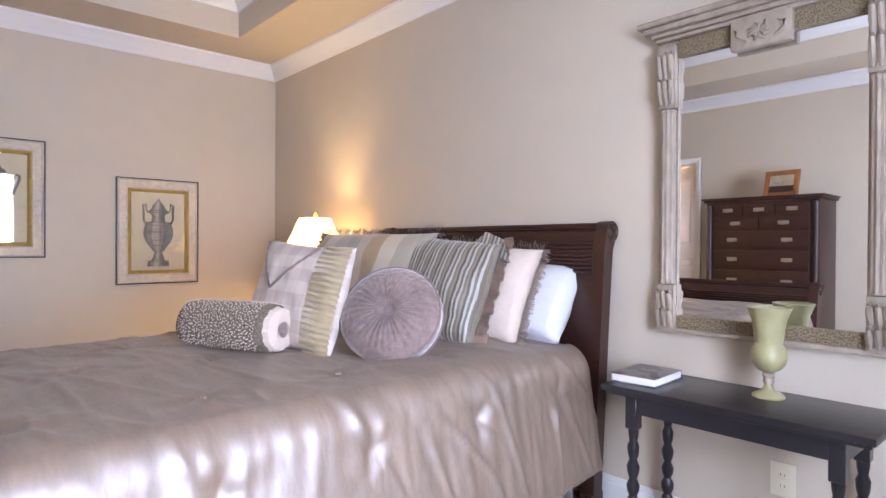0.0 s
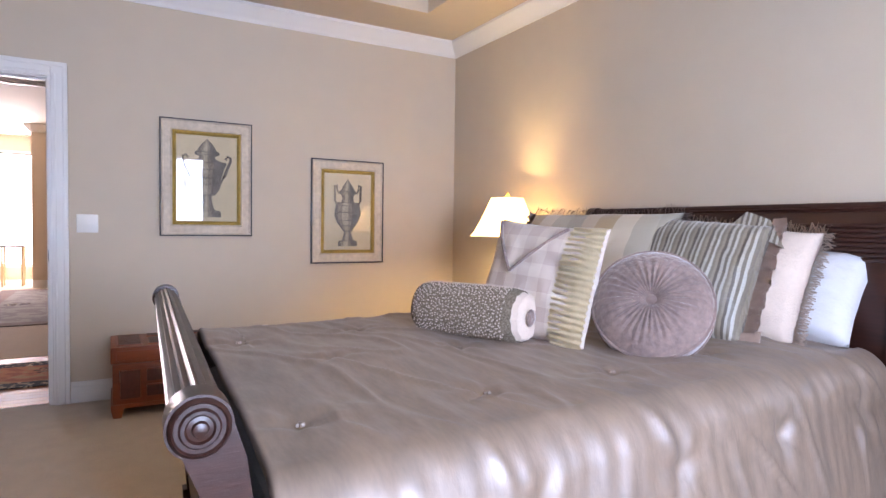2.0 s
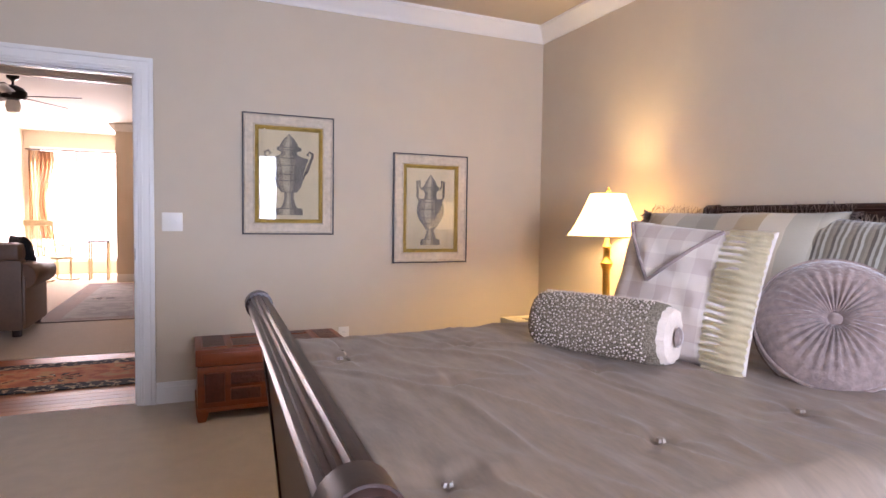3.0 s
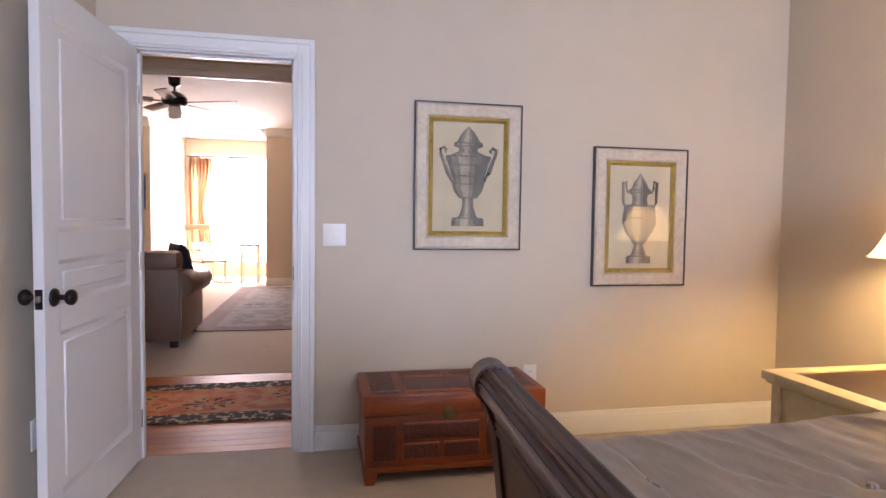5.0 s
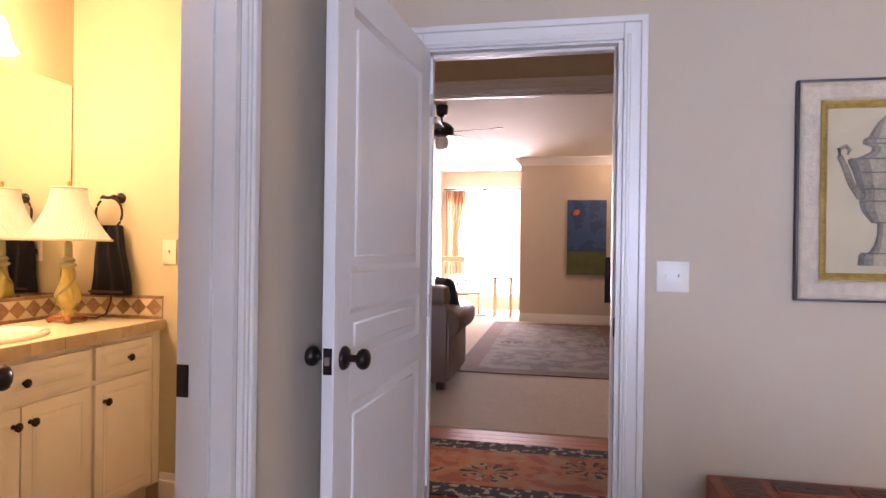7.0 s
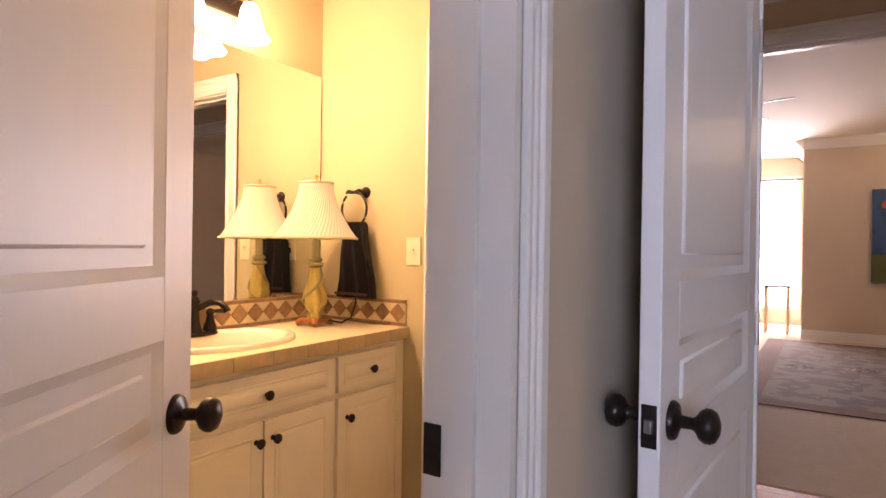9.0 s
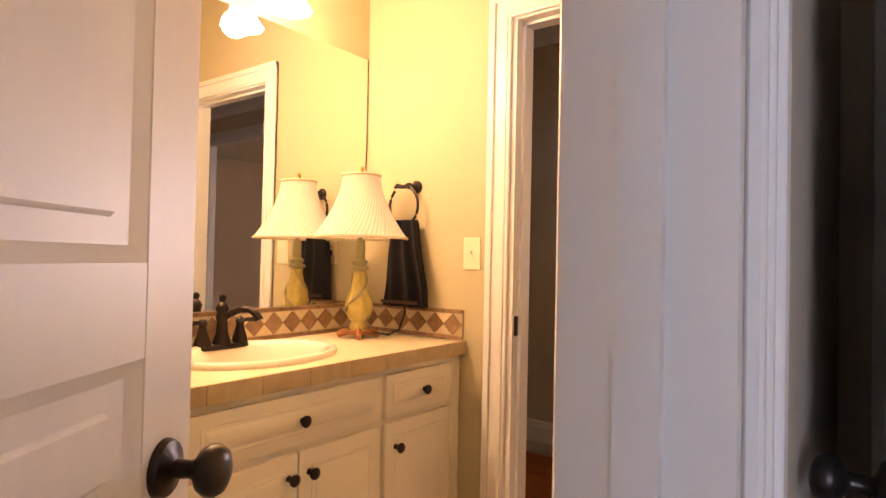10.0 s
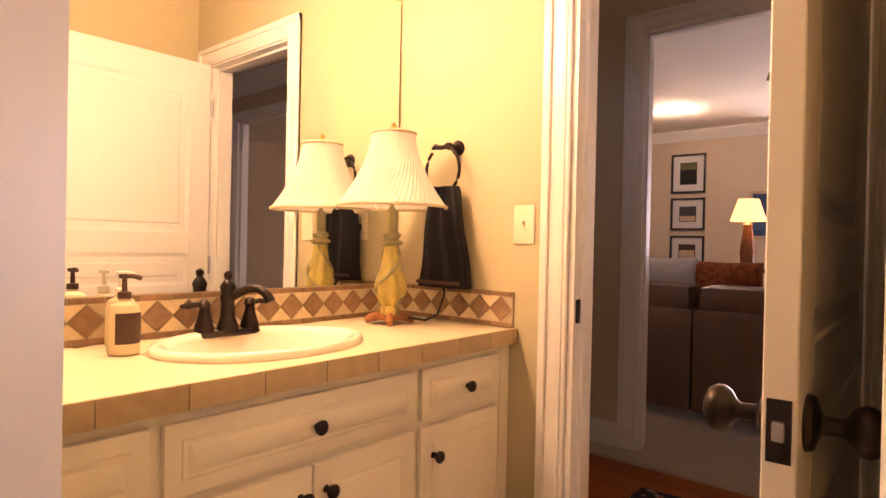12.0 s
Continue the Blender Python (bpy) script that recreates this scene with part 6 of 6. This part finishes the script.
def ring_flat(x0, y0, x1, y1, w, z0, z1):
    bm = bm_new()
    box(bm, x0, y0, z0, x1, y0 + w, z1)
    box(bm, x0, y1 - w, z0, x1, y1, z1)
    box(bm, x0, y0 + w, z0, x0 + w, y1 - w, z1)
    box(bm, x1 - w, y0 + w, z0, x1, y1 - w, z1)
    return bm


rug("hall_runner", -2.64, 5.06, 1.6, 5.90, 0.15, RUG, RUGEDGE, "rust and black oriental runner on the hall floor")

# ---- living room ----
rug("living_rug", -1.75, 8.0, 0.12, 12.1, 0.22, GREYRUG, mat("grey_rug_border_pile", (0.12, 0.065, 0.045), 0.95, scale=30, vary=0.3, bump=0.6), "worn grey-brown rug on the living room carpet")


def sofa():
    t = thing("sofa", pose(-4.02, 7.16, 0), "brown leather sofa seen from behind with rolled arms", "sofa")
    W, D = 2.38, 0.98
    part("base", boxm(0.03, 0.06, 0.08, W - 0.03, D - 0.03, 0.40, 0.03), LEATHER, t)
    for k in range(2):
        a = 0.02 + (W - 0.04) * k / 2
        part("back_panel", boxm(a + 0.003, 0.0, 0.07, a + (W - 0.04) / 2 - 0.003, 0.20, 0.74, 0.025), LEATHER, t)
        part("back_cushion", boxm(a + 0.02, 0.02, 0.70, a + (W - 0.04) / 2 - 0.02, 0.32, 0.90, 0.07), LEATHER, t)
        part("seat_cushion", boxm(a + 0.10, 0.28, 0.39, a + (W - 0.04) / 2 - 0.10, D, 0.52, 0.05), LEATHER, t)
    for x in (0.0, W - 0.20):
        bm = boxm(x, 0.03, 0.07, x + 0.20, D, 0.58, 0.03)
        lathe([(0.12, 0.05), (0.135, 0.07), (0.135, D - 0.02), (0.12, D)], 24, bm, m=pose(x + (0.16 if x > 1 else 0.04), 0, 0.58, -90))
        part("arm", bm, LEATHER, t)
    for x in (0.05, W - 0.12):
        for y in (0.05, D - 0.12):
            part("foot", boxm(x, y, 0.0, x + 0.07, y + 0.07, 0.075, 0.008), MAHOG, t)


sofa()
GS = "cushions on the sofa"
for x, y, z, yaw, w, material, label in ((-1.72, 7.72, 0.60, 118, 0.42, BLACKCLOTH, "black cushion on the sofa arm"), (-3.60, 7.62, 0.72, 176, 0.46, RED, "crimson cushion on the sofa"), (-3.15, 7.60, 0.72, 186, 0.46, LINEN, "pale striped cushion on the sofa"), (-2.72, 7.62, 0.70, 172, 0.50, ORANGECLOTH, "orange woven cushion on the sofa")):
    c = thing("cushion", pose(x, y, z, 0, 0, yaw) @ pose(0, 0, 0, 75, 0, 0) @ pose(0, 0.15, 0), label, "cushion", GS)
    part("cover", cushion(w, 0.44, 0.15, seed=w), material, c, "", 180)


def fan():
    t = thing("ceiling_fan", pose(-2.01, 8.57, LC), "dark bronze ceiling fan with five blades at rest", "ceiling fan")
    part("canopy", lathe([(0.02, -0.13), (0.06, -0.10), (0.07, 0.0)], 24), BRONZE, t)
    part("rod", lathe([(0.013, -0.19), (0.013, -0.12)], 12), BRONZE, t)
    part("motor", lathe([(0.05, -0.35), (0.11, -0.335), (0.135, -0.30), (0.135, -0.25), (0.10, -0.21), (0.04, -0.18)], 32), BRONZE, t)
    part("light_bowl", lathe([(0.02, -0.49), (0.06, -0.475), (0.075, -0.41), (0.06, -0.35)], 24), PORCELAIN, t)
    for k in range(5):
        a = -16 + 72 * k
        m = pose(0, 0, -0.295, 0, 0, a) @ pose(0, 0, 0, 12, 0, 0)
        bm = boxm(0.22, -0.065, -0.005, 0.70, 0.065, 0.005, 0.004)
        bm.transform(m)
        bl = part("blade", bm, MAHOG, t)
        bm = boxm(0.10, -0.015, -0.006, 0.25, 0.015, 0.003, 0.002)
        bm.transform(m)
        part("bracket", bm, BRONZE, bl)


fan()


def curtain():
    t = thing("curtain", pose(-3.0, BAY - 0.12, 0), "rust and cream patterned curtain gathered beside the bay", "curtain")
    bm = bm_new()
    rows = []
    for i in range(60):
        s = i / 59
        rows.append([bm.verts.new((s * 0.42 * (0.62 + 0.38 * min(1, abs(f - 0.42) * 2.4)), 0.03 * math.sin(s * 40), 0.7 + 1.71 * f)) for f in [k / 8 for k in range(9)]])
    for a, b in zip(rows, rows[1:]):
        for j in range(8):
            bm.faces.new((a[j], b[j], b[j + 1], a[j + 1]))
    bmesh.ops.solidify(bm, geom=list(bm.faces), thickness=0.004)
    part("cloth", bm, CURTAIN, t, "", 180)
    part("rod", tube([(-0.05, 0.0, 2.43), (1.6, 0.0, 2.43)], 0.012, 8), BRONZE, t)


curtain()


def painting():
    t = thing("painting", pose(-0.58, LN, 0.82), "large blue and green landscape canvas with an orange dab", "painting")
    part("canvas", boxm(0, -0.04, 0, 0.64, -0.002, 1.25, 0.004), BLUEART, t)
    part("field", boxm(0.002, -0.0445, 0.002, 0.638, -0.0402, 0.38), GREENART, t)
    part("sun", prism([(0.15 + 0.055 * math.cos(k * 0.7), 1.04 + 0.05 * math.sin(k * 0.7 + 0.2)) for k in range(9)], -0.0445, -0.0402), ORANGEPAINT, t)


painting()


def tv():
    t = thing("cabinet", pose(0.3, 11.85, 0), "dark cabinet with a black screen by the far wall", "cabinet")
    part("body", boxm(0, 0, 0.0, 1.1, 0.5, 0.34, 0.006), MAHOG, t)
    s = thing("television", pose(0.02, 12.05, 0.34), "black flat television on the cabinet", "television")
    part("screen", boxm(0, 0, 0.04, 1.2, 0.05, 0.78, 0.006), EBONY, s)
    part("stand", boxm(0.45, -0.06, 0.0, 0.85, 0.10, 0.045, 0.006), EBONY, s)


tv()


def chair():
    t = thing("rocking_chair", pose(-2.42, 12.75, 0, 0, 0, 40), "pale wooden rocking chair in the sunlit bay", "chair")
    part("seat", boxm(-0.25, -0.25, 0.40, 0.25, 0.25, 0.44, 0.01), CREAMPAINT, t)
    for x in (-0.22, 0.22):
        part("back_post", tube([(x, 0.22, 0.42), (x, 0.30, 0.75), (x, 0.36, 1.05)], 0.018, 8), CREAMPAINT, t)
        part("rocker", tube([(x, -0.45, 0.06), (x, -0.2, 0.022), (x, 0.15, 0.022), (x, 0.5, 0.09)], 0.018, 8), CREAMPAINT, t)
        part("arm", tube([(x, 0.26, 0.64), (x, -0.22, 0.62)], 0.016, 8), CREAMPAINT, t)
        for y in (-0.2, 0.2):
            part("leg", tube([(x, y, 0.02), (x, y, 0.41)], 0.017, 8), CREAMPAINT, t)
        part("arm_post", tube([(x, -0.2, 0.43), (x, -0.2, 0.62)], 0.014, 8), CREAMPAINT, t)
    for k in range(5):
        x = -0.16 + 0.08 * k
        part("spindle", tube([(x, 0.23, 0.43), (x, 0.35, 1.02)], 0.009, 6), CREAMPAINT, t)
    part("top_rail", boxm(-0.25, 0.335, 0.98, 0.25, 0.375, 1.08, 0.012), CREAMPAINT, t)


chair()


def bench():
    t = thing("side_table", pose(-1.88, 12.75, 0), "small dark-topped table with pale legs in the bay", "table")
    part("tabletop", boxm(0, 0, 0.69, 0.36, 0.36, 0.72, 0.006), MAHOG, t)
    for x in (0.02, 0.31):
        for y in (0.02, 0.31):
            part("leg", boxm(x, y, 0, x + 0.03, y + 0.03, 0.69), CREAMPAINT, t)


bench()
for k, (z, h) in enumerate(((1.93, 0.548), (1.41, 0.453), (0.87, 0.462))):
    t = thing("framed_print", pose(-4.576, PN, z), "black-framed abstract print with a white mount", "picture", "three small prints")
    part("frame", ring_frame(0, 0, 0.468, h, 0.028, -0.03, -0.001, 0.004), EBONY, t)
    part("mount", boxm(0.028, -0.012, 0.028, 0.44, -0.004, h - 0.028), LINEN, t)
    part("image", boxm(0.12, -0.0145, 0.12, 0.35, -0.0125, h - 0.12), (BLACKCLOTH, DARKLINE, MAHOG)[k], t)
    part("image_band", boxm(0.13, -0.0165, (0.33, 0.13, 0.14)[k], 0.34, -0.0148, (0.42, 0.20, 0.26)[k]), (GREENART, INKLIGHT, INKLIGHT)[k], t)
t = thing("framed_print", pose(-3.55, PN, 1.30), "small framed picture on the sunlit wall", "picture")
part("frame", ring_frame(0, 0, 0.42, 0.62, 0.035, -0.03, -0.001, 0.004), INKLIGHT, t)
part("image", boxm(0.035, -0.012, 0.035, 0.385, -0.004, 0.585), BLUEART, t)


def living_lamp():
    s = thing("sofa_table", pose(-3.55, 9.75, 0), "dark wooden side table beyond the sofa", "table")
    part("tabletop", boxm(0, 0, 0.91, 0.75, 0.5, 0.95, 0.008), MAHOG, s)
    for x in (0.03, 0.67):
        for y in (0.03, 0.42):
            part("leg", boxm(x, y, 0, x + 0.05, y + 0.05, 0.91), MAHOG, s)
    t = thing("table_lamp", pose(-3.17, 10.0, 0.95), "carved wooden table lamp with an amber shade", "lamp")
    part("body", lathe([(0.085, 0), (0.085, 0.02), (0.07, 0.06), (0.08, 0.18), (0.058, 0.34), (0.042, 0.43), (0.05, 0.46), (0.012, 0.50), (0.008, 0.58)], 10), WOODORANGE, t, "carved amber wood body", 20)
    bm = bm_new()
    n = 36
    a = [bm.verts.new((0.175 * math.cos(2 * math.pi * k / n), 0.175 * math.sin(2 * math.pi * k / n), 0.50)) for k in range(n)]
    b = [bm.verts.new((0.10 * math.cos(2 * math.pi * k / n), 0.10 * math.sin(2 * math.pi * k / n), 0.73)) for k in range(n)]
    for k in range(n):
        bm.faces.new((a[k], a[(k + 1) % n], b[(k + 1) % n], b[k]))
    bmesh.ops.solidify(bm, geom=list(bm.faces), thickness=0.002)
    part("shade", bm, SHADEORANGE, t, "glowing amber mottled shade")


living_lamp()
bulb("downlight_bulb", (0.45, 11.6, LC - 0.04), 30, (1.0, 0.8, 0.55), 0.05)
DOWN = mat("lit_downlight", (0.9, 0.9, 0.85), 0.5, vary=0.0, emit=(1.0, 0.9, 0.7, 8.0))
tagged(part("downlight", lathe([(0.09, -0.012), (0.085, -0.004), (0.085, 0.0)], 24, center=(0.45, 11.6, LC - 0.002)), DOWN), "lit recessed ceiling downlight", "ceiling light")
d = tagged(part("downlight", lathe([(0.09, -0.012), (0.085, -0.004), (0.085, 0.0)], 24, center=(-4.08, 10.3, LC - 0.002)), DOWN), "lit recessed ceiling downlight", "ceiling light")

# ---- hall planks ----
plank_meshes = []
for k in range(4):
    L = (1.2, 0.9, 1.5, 1.05)[k]
    bm = boxm(0, 0.0008, -0.018, L - 0.001, 0.0822, 0.0, 0.0012)
    me = bpy.data.meshes.new("plank")
    bm.to_mesh(me)
    bm.free()
    me.materials.append(OAK)
    plank_meshes.append((L, me))
rp = random.Random(11)
for row in range(20):
    y = NORTH + 0.063 + 0.083 * row
    if y > 6.12:
        break
    x = -3.6 + rp.uniform(-0.9, 0)
    while x < 0.7:
        L, me = rp.choice(plank_meshes)
        o = new("plank", me)
        o.location = (x, y, 0)
        o.parent = wood
        x += L
